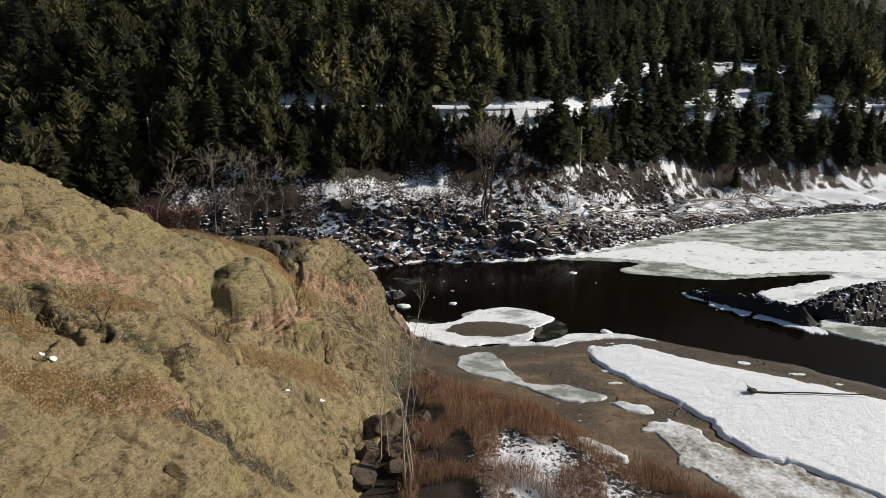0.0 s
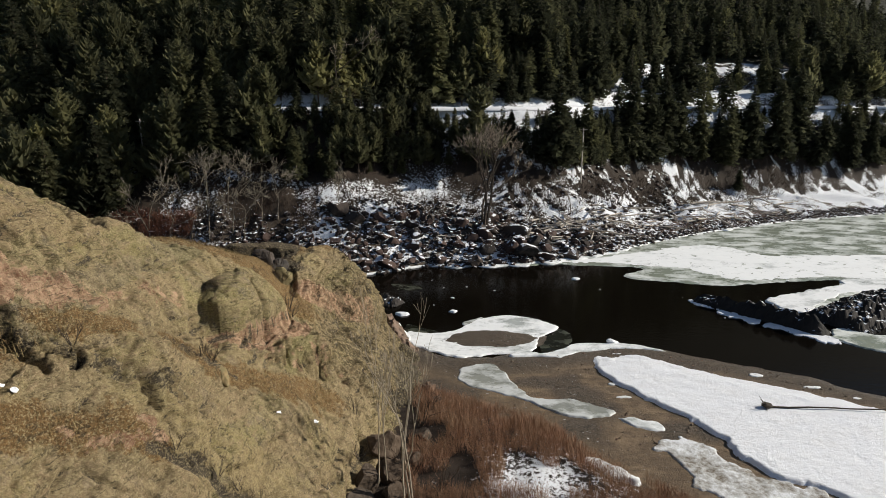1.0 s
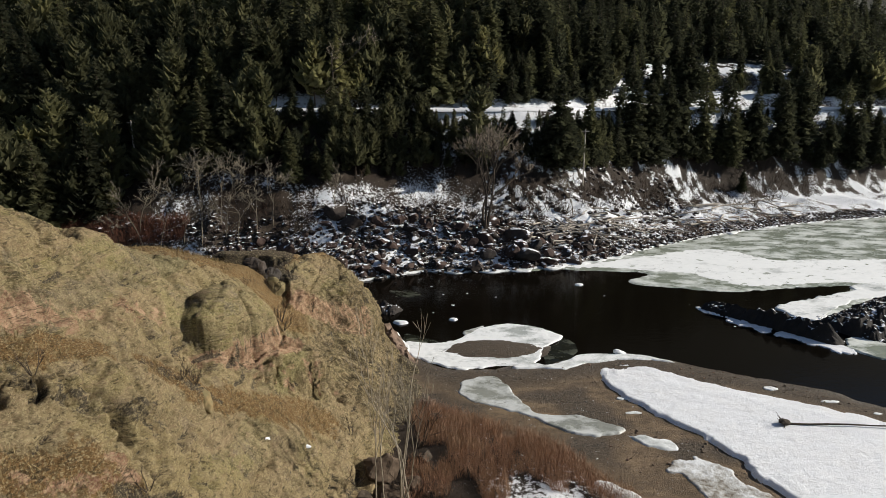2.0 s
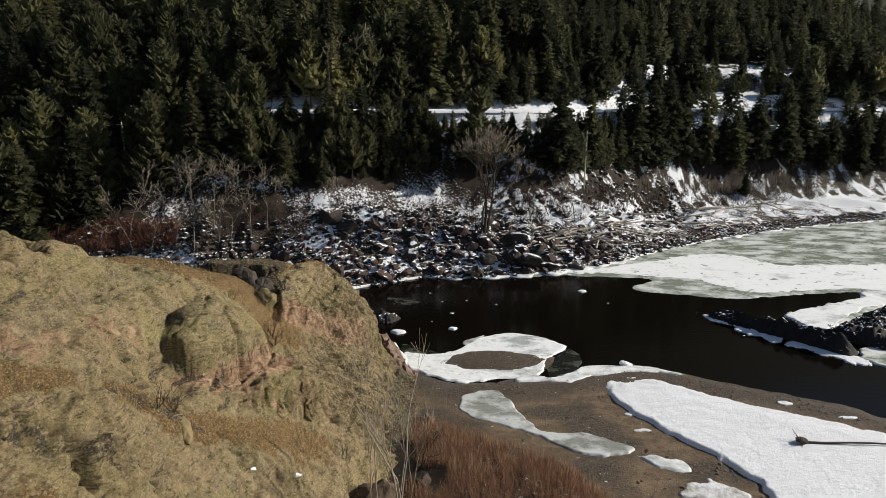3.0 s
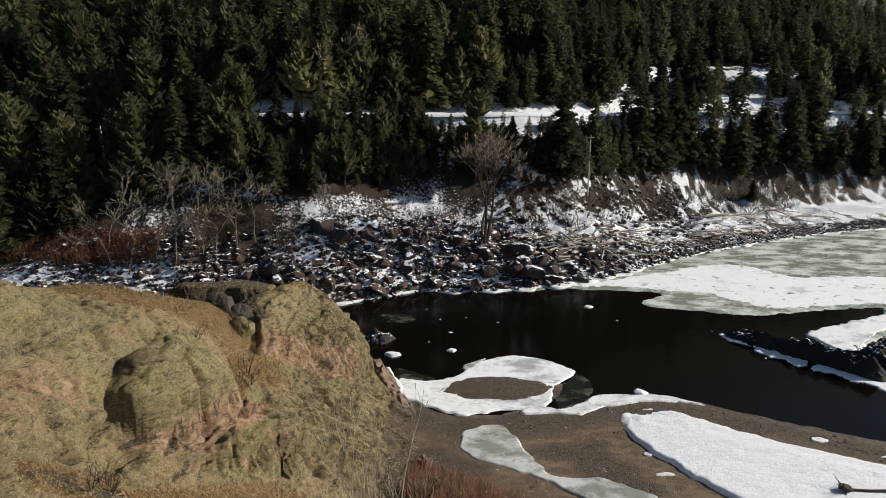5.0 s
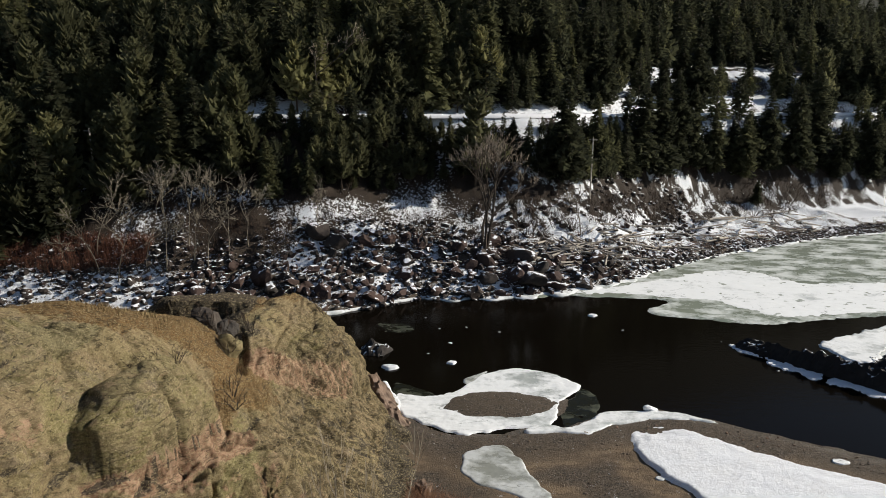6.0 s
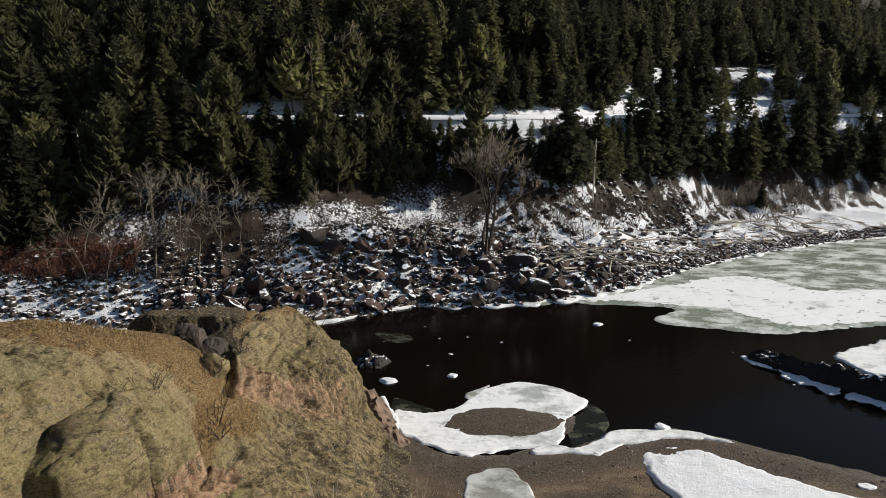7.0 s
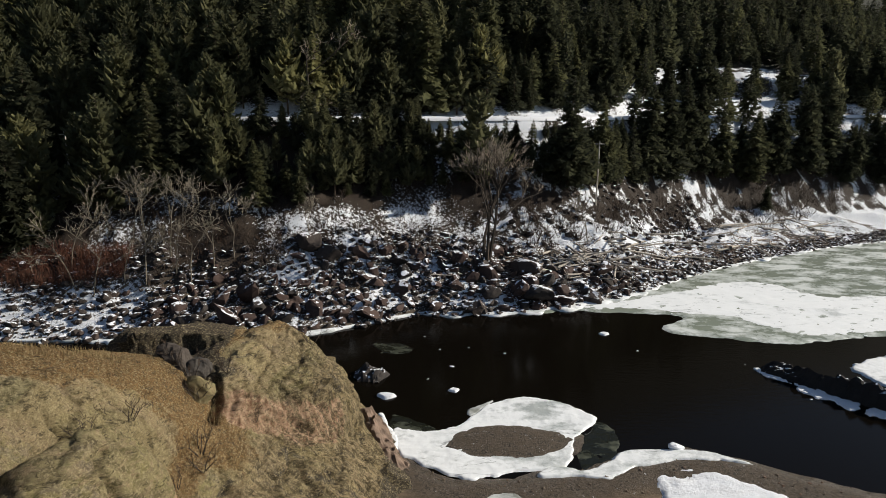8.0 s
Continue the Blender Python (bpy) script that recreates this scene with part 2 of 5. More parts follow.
def ground_material():
    n = Nodes("ground")
    fine, mid = n.noise(9, 8, 0.7), n.noise(1.6, 6, 0.65)
    pebbles = n.cells(7)
    stone = n.ramp(pebbles.outputs["Color"], (0.2, (0.036, 0.03, 0.024)), (0.8, (0.135, 0.108, 0.082)))
    gravel = n.mix(n.ramp(mid, (0.35, 0.0), (0.7, 1.0)), stone, (0.09, 0.068, 0.046))
    sand = n.mix(n.ramp(mid, (0.3, 0.0), (0.75, 1.0)), (0.175, 0.125, 0.078), (0.095, 0.07, 0.046))
    sand = n.mix(n.ramp(n.noise(0.5, 7, 0.7, stretch=(0.6, 1.3, 1, 0, 0, 0.5)), (0.48, 0.0), (0.6, 0.75)), sand, (0.24, 0.17, 0.105))
    litter = n.mix(n.ramp(fine, (0.35, 0.0), (0.65, 1.0)), (0.01, 0.0075, 0.0055), (0.044, 0.029, 0.019))
    litter = n.mix(n.ramp(mid, (0.45, 0.0), (0.7, 0.8)), litter, (0.034, 0.024, 0.015))
    base = n.mix(n.attr("sand"), gravel, sand)
    base = n.mix(n.attr("litter"), base, litter)
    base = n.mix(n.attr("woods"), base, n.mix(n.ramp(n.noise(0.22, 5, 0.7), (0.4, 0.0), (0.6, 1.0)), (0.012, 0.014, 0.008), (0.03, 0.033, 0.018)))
    s = n.math("ADD", n.attr("snow"), n.math("MULTIPLY", n.math("SUBTRACT", n.noise(1.9, 9, 0.8), 0.5), 2.5))
    s = n.ramp(s, (0.5, 0.0), (0.56, 1.0))
    snow = n.mix(mid, (0.74, 0.78, 0.84), (0.86, 0.87, 0.88))
    n.bump(fine, 0.9, 0.16)
    n.bump(pebbles.outputs["Distance"], 0.35, 0.06)
    n.bump(s, 0.5, 0.12)
    return n.done(n.mix(s, base, snow), n.mix(n.attr("wet"), 0.92, 0.35), 0.35)


def hill_material():
    """Moss and lichen over tan and pink rock, brown turf in the hollows."""
    n = Nodes("mossy_rock")
    tilt = (0.0, 0.78, 0.24)
    streak = n.noise(2.6, 9, 0.72, stretch=(0.5, 0.5, 1.9, *tilt))
    down = n.noise(2.4, 8, 0.72, stretch=(0.35, 1.8, 0.6, *tilt))
    fine, mid, big = n.noise(9, 8, 0.78), n.noise(1.5, 8, 0.7), n.noise(0.28, 5, 0.55)
    grain = n.noise(28, 4, 0.7)
    olive = n.mix(n.ramp(mid, (0.44, 0.0), (0.55, 1.0)), (0.135, 0.11, 0.054), (0.335, 0.274, 0.145))
    lichen = n.mix(n.ramp(fine, (0.4, 0.0), (0.6, 1.0)), (0.16, 0.138, 0.058), (0.365, 0.31, 0.142))
    tan = n.mix(n.ramp(fine, (0.4, 0.0), (0.6, 1.0)), (0.2, 0.144, 0.082), (0.44, 0.325, 0.195))
    grey = n.mix(n.ramp(fine, (0.4, 0.0), (0.6, 1.0)), (0.095, 0.078, 0.057), (0.29, 0.24, 0.175))
    pink = n.mix(n.ramp(mid, (0.4, 0.0), (0.6, 1.0)), (0.23, 0.118, 0.076), (0.6, 0.39, 0.262))
    # dark rock and brush, also shade painted into creases and the back ledge
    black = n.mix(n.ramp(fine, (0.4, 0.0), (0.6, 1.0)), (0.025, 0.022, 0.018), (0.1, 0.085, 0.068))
    soil = n.mix(n.ramp(fine, (0.4, 0.0), (0.6, 1.0)), (0.078, 0.043, 0.015), (0.255, 0.15, 0.06))
    hay = n.mix(n.ramp(fine, (0.4, 0.0), (0.6, 1.0)), (0.24, 0.18, 0.08), (0.46, 0.37, 0.185))
    c = n.mix(n.ramp(big, (0.47, 0.0), (0.55, 1.0)), olive, lichen)
    c = n.mix(n.ramp(streak, (0.53, 0.0), (0.58, 0.8)), c, tan)
    c = n.mix(n.ramp(n.noise(0.55, 9, 0.75), (0.55, 0.0), (0.6, 0.75)), c, grey)
    c = n.mix(n.ramp(n.noise(0.7, 7, 0.7, stretch=(0.7, 0.7, 1.5, *tilt)), (0.5, 0.0), (0.62, 0.45)), c, n.mix(fine, (0.23, 0.172, 0.1), (0.5, 0.395, 0.24)))
    moss = n.mix(n.ramp(fine, (0.4, 0.0), (0.6, 1.0)), (0.145, 0.13, 0.055), (0.33, 0.286, 0.132))
    c = n.mix(n.ramp(n.math("ADD", n.attr("moss"), n.math("SUBTRACT", mid, 0.5)), (0.4, 0.0), (0.6, 0.85)), c, moss)
    c = n.mix(n.ramp(n.attr("bed"), (0.55, 0.0), (0.8, 0.5)), c, tan)
    c = n.mix(n.ramp(n.attr("bed"), (0.1, 0.4), (0.3, 0.0)), c, grey)
    spread = n.math("MULTIPLY", n.math("SUBTRACT", n.noise(1.2, 8, 0.72), 0.5), 2.0)
    c = n.mix(n.math("MULTIPLY", n.attr("straw"), n.ramp(mid, (0.4, 0.2), (0.56, 0.9))), c, hay)
    c = n.mix(n.ramp(n.math("ADD", n.attr("turf"), spread), (0.42, 0.0), (0.72, 0.9)), c, soil)
    c = n.mix(n.ramp(n.math("ADD", n.attr("pink"), spread), (0.5, 0.0), (0.66, 0.85)), c, pink)
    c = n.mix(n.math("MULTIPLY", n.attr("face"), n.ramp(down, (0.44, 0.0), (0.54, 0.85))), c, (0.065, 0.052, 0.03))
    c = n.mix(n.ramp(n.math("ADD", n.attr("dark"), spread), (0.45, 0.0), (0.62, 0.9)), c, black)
    c = n.mix(n.ramp(streak, (0.36, 0.7), (0.45, 0.0)), c, (0.055, 0.044, 0.026))
    c = n.mix(n.ramp(n.noise(4.5, 6, 0.75), (0.57, 0.0), (0.64, 0.5)), c, (0.055, 0.044, 0.027))
    c = n.mix(n.ramp(grain, (0.4, 0.3), (0.5, 0.0)), c, (0.06, 0.047, 0.026))
    fleck = n.ramp(n.noise(4.2, 4, 0.7), (0.36, 0.55), (0.43, 0.0))
    c = n.mix(fleck, c, (0.075, 0.058, 0.032))
    c = n.mix(n.ramp(n.noise(7.5, 4, 0.75, stretch=(1, 1, 1.6)), (0.53, 0.0), (0.6, 0.62)), c, (0.46, 0.38, 0.22))
    seam = n.ramp(n.math("ABSOLUTE", n.math("SUBTRACT", n.noise(0.6, 6, 0.6, stretch=(0.35, 0.35, 1.9, *tilt)), 0.5)), (0.0, 0.95), (0.018, 0.0))
    c = n.mix(n.math("MULTIPLY", seam, n.ramp(mid, (0.47, 0.0), (0.54, 0.9))), c, (0.04, 0.032, 0.02))
    n.bump(mid, 0.5, 0.12)
    n.bump(fine, 1.0, 0.14)
    n.bump(streak, 0.8, 0.18)
    return n.done(c, 0.95, 0.15)


def boulder_material(name, dark, light, snowy=0.0, moss=None):
    n = Nodes(name)
    fine, mid = n.noise(8, 8, 0.7), n.noise(1.5, 6, 0.6)
    c = n.mix(n.ramp(mid, (0.3, 0.0), (0.7, 1.0)), dark, light)
    c = n.mix(n.ramp(n.chance(), (0.3, 0.0), (1.0, 0.45)), c, tuple(1.35 * v * w for v, w in zip(light, (1.1, 0.95, 0.85))))
    c = n.mix(n.ramp(n.island(), (0.75, 0.0), (0.95, 0.5)), c, tuple(v * w for v, w in zip(light, (1.2, 0.75, 0.65))))
    c = n.mix(n.ramp(fine, (0.55, 0.0), (0.72, 0.6)), c, tuple(0.4 * v for v in dark))
    if moss:
        c = n.mix(n.ramp(n.noise(1.1, 7, 0.7), (0.42, 0.0), (0.58, 1.0)), c, moss)
    n.bump(fine, 0.6, 0.06)
    n.bump(mid, 0.5, 0.2)
    rough = 0.85
    if snowy:
        s = n.math("ADD", n.up(), n.math("MULTIPLY", n.math("SUBTRACT", n.noise(1.2, 5, 0.6), 0.5), 2.0))
        s = n.ramp(s, (1.0 - snowy, 0.0), (1.06 - snowy, 1.0))
        c = n.mix(s, c, (0.82, 0.84, 0.88))
    return n.done(c, rough, 0.3)


def snow_material(name, a=(0.78, 0.81, 0.86), b=(0.88, 0.89, 0.9), grit=0.1, lumps=3.0, relief=0.12):
    n = Nodes(name)
    big, mid, fine = n.noise(0.35, 5, 0.6), n.noise(lumps, 7, 0.65), n.noise(14, 5, 0.7)
    c = n.mix(big, a, b)
    c = n.mix(n.ramp(n.math("ADD", n.math("MULTIPLY", mid, 0.6), n.math("MULTIPLY", big, 0.4)), (0.52, 0.0), (0.62, grit)), c, (0.6, 0.6, 0.6))
    n.bump(mid, 0.5, relief)
    n.bump(n.noise(1.1, 6, 0.7, stretch=(0.8, 1.3, 1, 0, 0, 0.6)), 0.6, 1.2 * relief)
    n.bump(fine, 0.5, 0.04)
    return n.done(c, 0.6, 0.3)


def ice_material(name, dark, pale, cover=0.5, scale=0.25):
    """Bare river ice with blown snow on part of it."""
    n = Nodes(name)
    big, mid = n.noise(scale, 8, 0.66, stretch=(0.75, 1.25, 1, 0, 0, 0.5)), n.noise(2.0, 7, 0.65)
    f = n.math("ADD", n.math("MULTIPLY", big, 0.8), n.math("MULTIPLY", mid, 0.2))
    c = n.ramp(f, (cover - 0.07, dark), (cover, tuple(0.5 * (p + q) for p, q in zip(dark, pale))), (cover + 0.05, pale))
    crack = n.math("ABSOLUTE", n.math("SUBTRACT", n.noise(0.07, 5, 0.55, stretch=(0.6, 2.2, 1, 0, 0, 0.25)), 0.5))
    open_seam = n.math("MULTIPLY", n.ramp(crack, (0.0, 0.8), (0.004, 0.0)), n.ramp(n.noise(0.2, 3, 0.5), (0.48, 0.0), (0.56, 1.0)))
    c = n.mix(open_seam, c, tuple(0.4 * v for v in dark))
    c = n.mix(n.ramp(n.noise(0.6, 8, 0.75, stretch=(0.7, 1.4, 1, 0, 0, 0.5)), (0.55, 0.0), (0.68, 0.35)), c, dark)
    n.bump(mid, 0.4, 0.06)
    n.bump(crack, 0.5, 0.4)
    return n.done(c, n.ramp(f, (cover - 0.05, 0.25), (cover + 0.05, 0.7)), 0.4)


def patchy_material():
    n = Nodes("melting_ice")
    f = n.math("ADD", n.math("MULTIPLY", n.noise(0.35, 7, 0.65), 0.65), n.math("MULTIPLY", n.noise(2.5, 7, 0.7), 0.35))
    c = n.ramp(f, (0.4, (0.14, 0.108, 0.074)), (0.47, (0.38, 0.37, 0.34)), (0.58, (0.76, 0.78, 0.8)))
    n.bump(f, 0.6, 0.3)
    return n.done(c, 0.7, 0.3)


def water_material():
    n = Nodes("river_water")
    n.bump(n.noise(1.3, 4, 0.55, stretch=(0.5, 1.6, 1)), 0.12, 0.08)
    n.bump(n.noise(7, 3, 0.5, stretch=(0.6, 1.5, 1)), 0.08, 0.02)
    m = n.done((0.0045, 0.0036, 0.0025), 0.1, 0.06)
    return m


def needle_material(name, a, b, c):
    n = Nodes(name)
    tree = n.noise(0.12, 2, 0.5)
    col = n.mix(n.ramp(tree, (0.35, 0.0), (0.65, 1.0)), a, b)
    col = n.mix(n.ramp(n.island(), (0.3, 0.0), (1.0, 0.4)), col, c)
    own = n.math("MAXIMUM", n.chance(), n.attr("tone"))
    col = n.mix(n.ramp(own, (0.1, 0.0), (0.95, 0.9)), tuple(0.55 * v for v in a), col)
    col = n.mix(n.ramp(own, (0.72, 0.0), (1.0, 0.75)), col, tuple(1.4 * v * w for v, w in zip(b, (1.05, 1.0, 0.8))))
    n.done(col, 0.75, 0.2)
    # thin sprays let some light through
    leaf = n.t.nodes.new("ShaderNodeBsdfTranslucent")
    blend = n.t.nodes.new("ShaderNodeMixShader")
    blend.inputs[0].default_value = 0.5
    n.link(col, leaf.inputs["Color"])
    n.link(n.bsdf.outputs[0], blend.inputs[1])
    n.link(leaf.outputs[0], blend.inputs[2])
    n.link(blend.outputs[0], n.t.nodes["Material Output"].inputs["Surface"])
    return n.m


def bark_material(name, dark, light, scale=6):
    n = Nodes(name)
    f = n.noise(scale, 7, 0.7, stretch=(1, 1, 0.25))
    n.bump(f, 0.6, 0.03)
    return n.done(n.mix(n.ramp(f, (0.3, 0.0), (0.7, 1.0)), dark, light), 0.9, 0.2)


def blade_material(name, a, b, c):
    n = Nodes(name)
    col = n.mix(n.island(), a, b)
    col = n.mix(n.ramp(n.noise(0.35, 4, 0.6), (0.4, 0.0), (0.65, 0.8)), col, c)
    return n.done(col, 0.85, 0.2)


def road_material():
    n = Nodes("packed_snow_road")
    f = n.noise(0.8, 6, 0.65, stretch=(0.35, 2.5, 1))
    c = n.mix(n.ramp(f, (0.62, 0.0), (0.7, 0.8)), (0.82, 0.83, 0.86), (0.2, 0.18, 0.16))
    n.bump(f, 0.4, 0.08)
    return n.done(c, 0.7, 0.3)


GROUND, HILL, WATER = ground_material(), hill_material(), water_material()
RIPRAP = boulder_material("riprap_stone", (0.017, 0.0155, 0.0145), (0.06, 0.05, 0.044), snowy=0.1)
# rock darkened so its colour carries the shadow on the near sides
DARK_ROCK = boulder_material("dark_rock_with_shade", (0.008, 0.0078, 0.0075), (0.026, 0.024, 0.023), snowy=0.06)
# boulders that lie in shade: the shade is put into their base colour
SHADE_ROCK = boulder_material("painted_shade_black_rock", (0.02, 0.018, 0.016), (0.075, 0.064, 0.054))
FOOT_ROCK = boulder_material("painted_shade_brown_rock", (0.03, 0.024, 0.018), (0.1, 0.077, 0.056))
GROUND_STONE = boulder_material("bar_stone", (0.06, 0.05, 0.04), (0.19, 0.155, 0.12))
MOSSY = boulder_material("mossy_boulder", (0.12, 0.09, 0.045), (0.26, 0.2, 0.1), moss=(0.19, 0.16, 0.08))
PINK = boulder_material("broken_pink_rock", (0.085, 0.06, 0.044), (0.25, 0.175, 0.128))
SNOW = snow_material("wind_packed_snow", grit=0.3, lumps=4.5, relief=0.14)
SNOW_ICE = ice_material("snow_covered_ice", (0.44, 0.47, 0.455), (0.84, 0.86, 0.86), 0.45, 0.2)
COVER_ICE = ice_material("wind_blown_ice", (0.52, 0.55, 0.54), (0.86, 0.88, 0.88), 0.4, 0.16)
PATCHY = patchy_material()
GREY_ICE = ice_material("grey_river_ice", (0.24, 0.27, 0.215), (0.62, 0.65, 0.62), 0.52)
THIN_ICE = ice_material("thin_dark_ice", (0.012, 0.013, 0.008), (0.08, 0.088, 0.06), 0.57, 0.5)
POND_ICE = ice_material("pond_ice", (0.27, 0.28, 0.25), (0.56, 0.58, 0.57), 0.5, 0.3)
# left woods take the pale set, right the dark: uneven light put into colour
NEEDLES = needle_material("spruce_needles", (0.07, 0.077, 0.046), (0.095, 0.1, 0.058), (0.106, 0.108, 0.065))
LIT_PINE = needle_material("lit_pine_needles", (0.146, 0.15, 0.08), (0.186, 0.184, 0.095), (0.196, 0.184, 0.104))
BARK = bark_material("conifer_bark", (0.035, 0.027, 0.02), (0.12, 0.09, 0.065))
GREY_BARK = bark_material("poplar_bark", (0.10, 0.085, 0.064), (0.30, 0.26, 0.2))
DARK_BARK = bark_material("cottonwood_bark", (0.035, 0.028, 0.022), (0.11, 0.088, 0.068))
DRIFT = bark_material("weathered_driftwood", (0.28, 0.24, 0.195), (0.6, 0.55, 0.475))
DEBRIS = blade_material("broken_sticks", (0.07, 0.045, 0.035), (0.3, 0.24, 0.19), (0.13, 0.07, 0.05))
PALE_BARK = bark_material("aspen_bark", (0.2, 0.165, 0.12), (0.46, 0.4, 0.31))
POLE_WOOD = bark_material("utility_pole_wood", (0.34, 0.3, 0.26), (0.62, 0.57, 0.5))
TWIG = blade_material("bare_twigs", (0.2, 0.16, 0.12), (0.42, 0.36, 0.28), (0.28, 0.22, 0.17))
BRUSH = blade_material("bank_brush", (0.03, 0.022, 0.016), (0.1, 0.072, 0.05), (0.075, 0.044, 0.028))
WILLOW = blade_material("red_willow", (0.2, 0.108, 0.066), (0.46, 0.28, 0.18), (0.32, 0.21, 0.13))
DOGWOOD = blade_material("red_dogwood", (0.09, 0.036, 0.024), (0.24, 0.11, 0.07), (0.14, 0.07, 0.045))
GRASS = blade_material("dry_grass", (0.2, 0.145, 0.07), (0.34, 0.27, 0.14), (0.16, 0.1, 0.048))
ROAD = road_material()


# ---- ground, water, hill ----
def spaced(*stretches):
    return np.unique(np.concatenate([np.arange(a, b + 1e-6, s) for a, b, s in stretches]))


def build_ground():
    xs = spaced((-1500, -300, 100), (-300, -110, 10), (-110, -60, 1.5), (-60, 100, 0.55), (100, 180, 1.5), (180, 400, 10), (400, 1500, 100))
    ys = spaced((-600, -60, 60), (-60, 20, 5), (20, 76, 0.4), (76, 92, 2), (92, 160, 0.6), (160, 260, 2), (260, 500, 12), (500, 1500, 100))
    x, y = np.meshgrid(xs, ys)
    z = land(x, y)
    d = bank_distance(x, y)
    inland = smooth(0, 5, brush_line(x) - y)
    patch = fbm(x / 6, y / 6, 0, 41, 3)
    far = y > 0.5 * (far_shore(x) + near_shore(x))
    # snow lies on the open far bank and road verge, less among the boulders and under the trees
    open_bank = np.interp(d, [0, 1.5, 4, 12, 17, 20, 26, 31, 34, 44, 49, 60], [0.2, 0.42, 0.52, 0.5, 0.5, 0.5, 0.33, 0.15, 0.55, 0.62, 0.36, 0.2])
    open_bank = open_bank + 0.27 * smooth(22, 45, x) * smooth(3, 5, d) * (1 - smooth(16, 20, d)) + 0.34 * smooth(42, 60, x) * smooth(44, 48, d) * (1 - smooth(66, 75, d)) + 0.32 * smooth(0, 3, x) * (1 - smooth(22, 26, x)) * smooth(27, 29, d) * (1 - smooth(35, 37, d)) - 0.03 * smooth(56, 60, x) * (1 - smooth(72, 78, x)) * smooth(19, 22, d) * (1 - smooth(27, 31, d)) - 0.1 * smooth(26, 34, x) * (1 - smooth(56, 60, x) * (1 - smooth(72, 78, x))) * smooth(18, 22, d) * (1 - smooth(33, 35, d)) + 0.42 * smooth(5, 15, x) * smooth(13, 19, d) * (1 - smooth(31, 33, d)) * fbm(x / 1.3, y / 1.3, 0, 48, 3) + 0.45 * smooth(64, 68, x) * (1 - smooth(118, 125, x)) * (smooth(60.4, 60.9, d) * (1 - smooth(62.2, 62.6, d)) + smooth(71, 71.4, d) * (1 - smooth(72.6, 73, d))) - 0.2 * (1 - smooth(-4, 0, x)) * smooth(23, 26, d) * (1 - smooth(32, 34, d))
    open_bank = open_bank + 0.2 * smooth(-34, -31, x) * (1 - smooth(-17, -11, x)) * smooth(19.8, 20.8, d) * (1 - smooth(23.6, 24.6, d))
    open_bank = open_bank - 0.7 * smooth(73, 76, d) + 0.05 * smooth(-4, 8, x) * smooth(13, 17, d) * (1 - smooth(25, 30, d))
    open_bank = open_bank + 0.12 * (1 - smooth(-40, -32, x)) * smooth(0.5, 2, d) * (1 - smooth(9, 11, d))
    snow_far = open_bank + 0.26 * patch + 0.3 * smooth(20, 40, x) * (1 - smooth(30, 33, d)) * fbm(x / 2.6, y / 2.6, 0, 46, 3) - 0.28 * (1 - smooth(-34, -24, x)) * smooth(9, 12, d) * (1 - smooth(21, 23, d))
    snow_near = 0.16 + inland * (0.36 + 0.3 * patch) * smooth(2, 5, x) - 0.3 * smooth(25, 40, x)
    snow = np.where(far, snow_far, snow_near)
    litter = np.where(far, smooth(9, 20, d), inland)
    sand = np.where(far, 0, smooth(-0.1, 0.3, fbm(x / 7, y / 7, 0, 43, 3) + 0.5) * smooth(3, 7, near_shore(x) - y))
    wet = np.where(far, 0, 1 - smooth(0.05, 0.2, z))
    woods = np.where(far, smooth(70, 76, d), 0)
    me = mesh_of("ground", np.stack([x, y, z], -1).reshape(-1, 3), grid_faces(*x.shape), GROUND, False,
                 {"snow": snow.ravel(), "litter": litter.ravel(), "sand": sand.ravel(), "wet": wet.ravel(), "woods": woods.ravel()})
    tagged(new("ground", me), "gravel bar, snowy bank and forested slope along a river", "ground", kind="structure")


def build_water():
    xs, ys = spaced((-1400, 1400, 100)), spaced((-100, 500, 50))
    x, y = np.meshgrid(xs, ys)
    me = mesh_of("river", np.stack([x, y, 0 * x], -1).reshape(-1, 3), grid_faces(*x.shape), WATER, False)
    tagged(new("water", me), "dark open river water between ice sheets", "water", kind="structure")


def build_road():
    xs = np.arange(-160, 201, 1.5)
    rows = []
    start = np.interp(xs, [-24, 36, 56], [34, 35, 37])
    for k, (off, lift) in enumerate([(-0.3, -0.6), (-0.1, 0.10), (0.5, 0.22), (1.2, 0.08), (3.5, 0.1), (5.8, 0.08), (6.4, 0.3), (7.2, 0.2), (7.4, -0.6)]):
        lean = np.interp(xs, [-20, 30, 60], [1.0, 0.95, SHORE_LEAN])
        y = far_shore(xs) + (start + off) / lean
        y = np.convolve(np.pad(y, 6, mode="edge"), np.ones(13) / 13, "valid")
        rows.append(np.stack([xs, y, 27.25 + lift + 0.12 * fbm(xs / 2, y / 2, k, 50, 3) * (lift > 0.15)], -1))
    v = np.stack(rows, 0)
    tagged(new("road", mesh_of("road", v.reshape(-1, 3), grid_faces(*v.shape[:2]), ROAD, False)), "snow-packed road cut into the forested slope", "road", kind="structure")


def groove(x, y, z, seed, sharp):
    """Thin winding lines, 1 on the line and 0 away from it."""
    return smooth(1 - sharp, 1.0, 1 - np.abs(vnoise(x, y, z, seed) + 0.35 * vnoise(2.1 * x, 2.1 * y, 2.1 * z, seed + 1)))


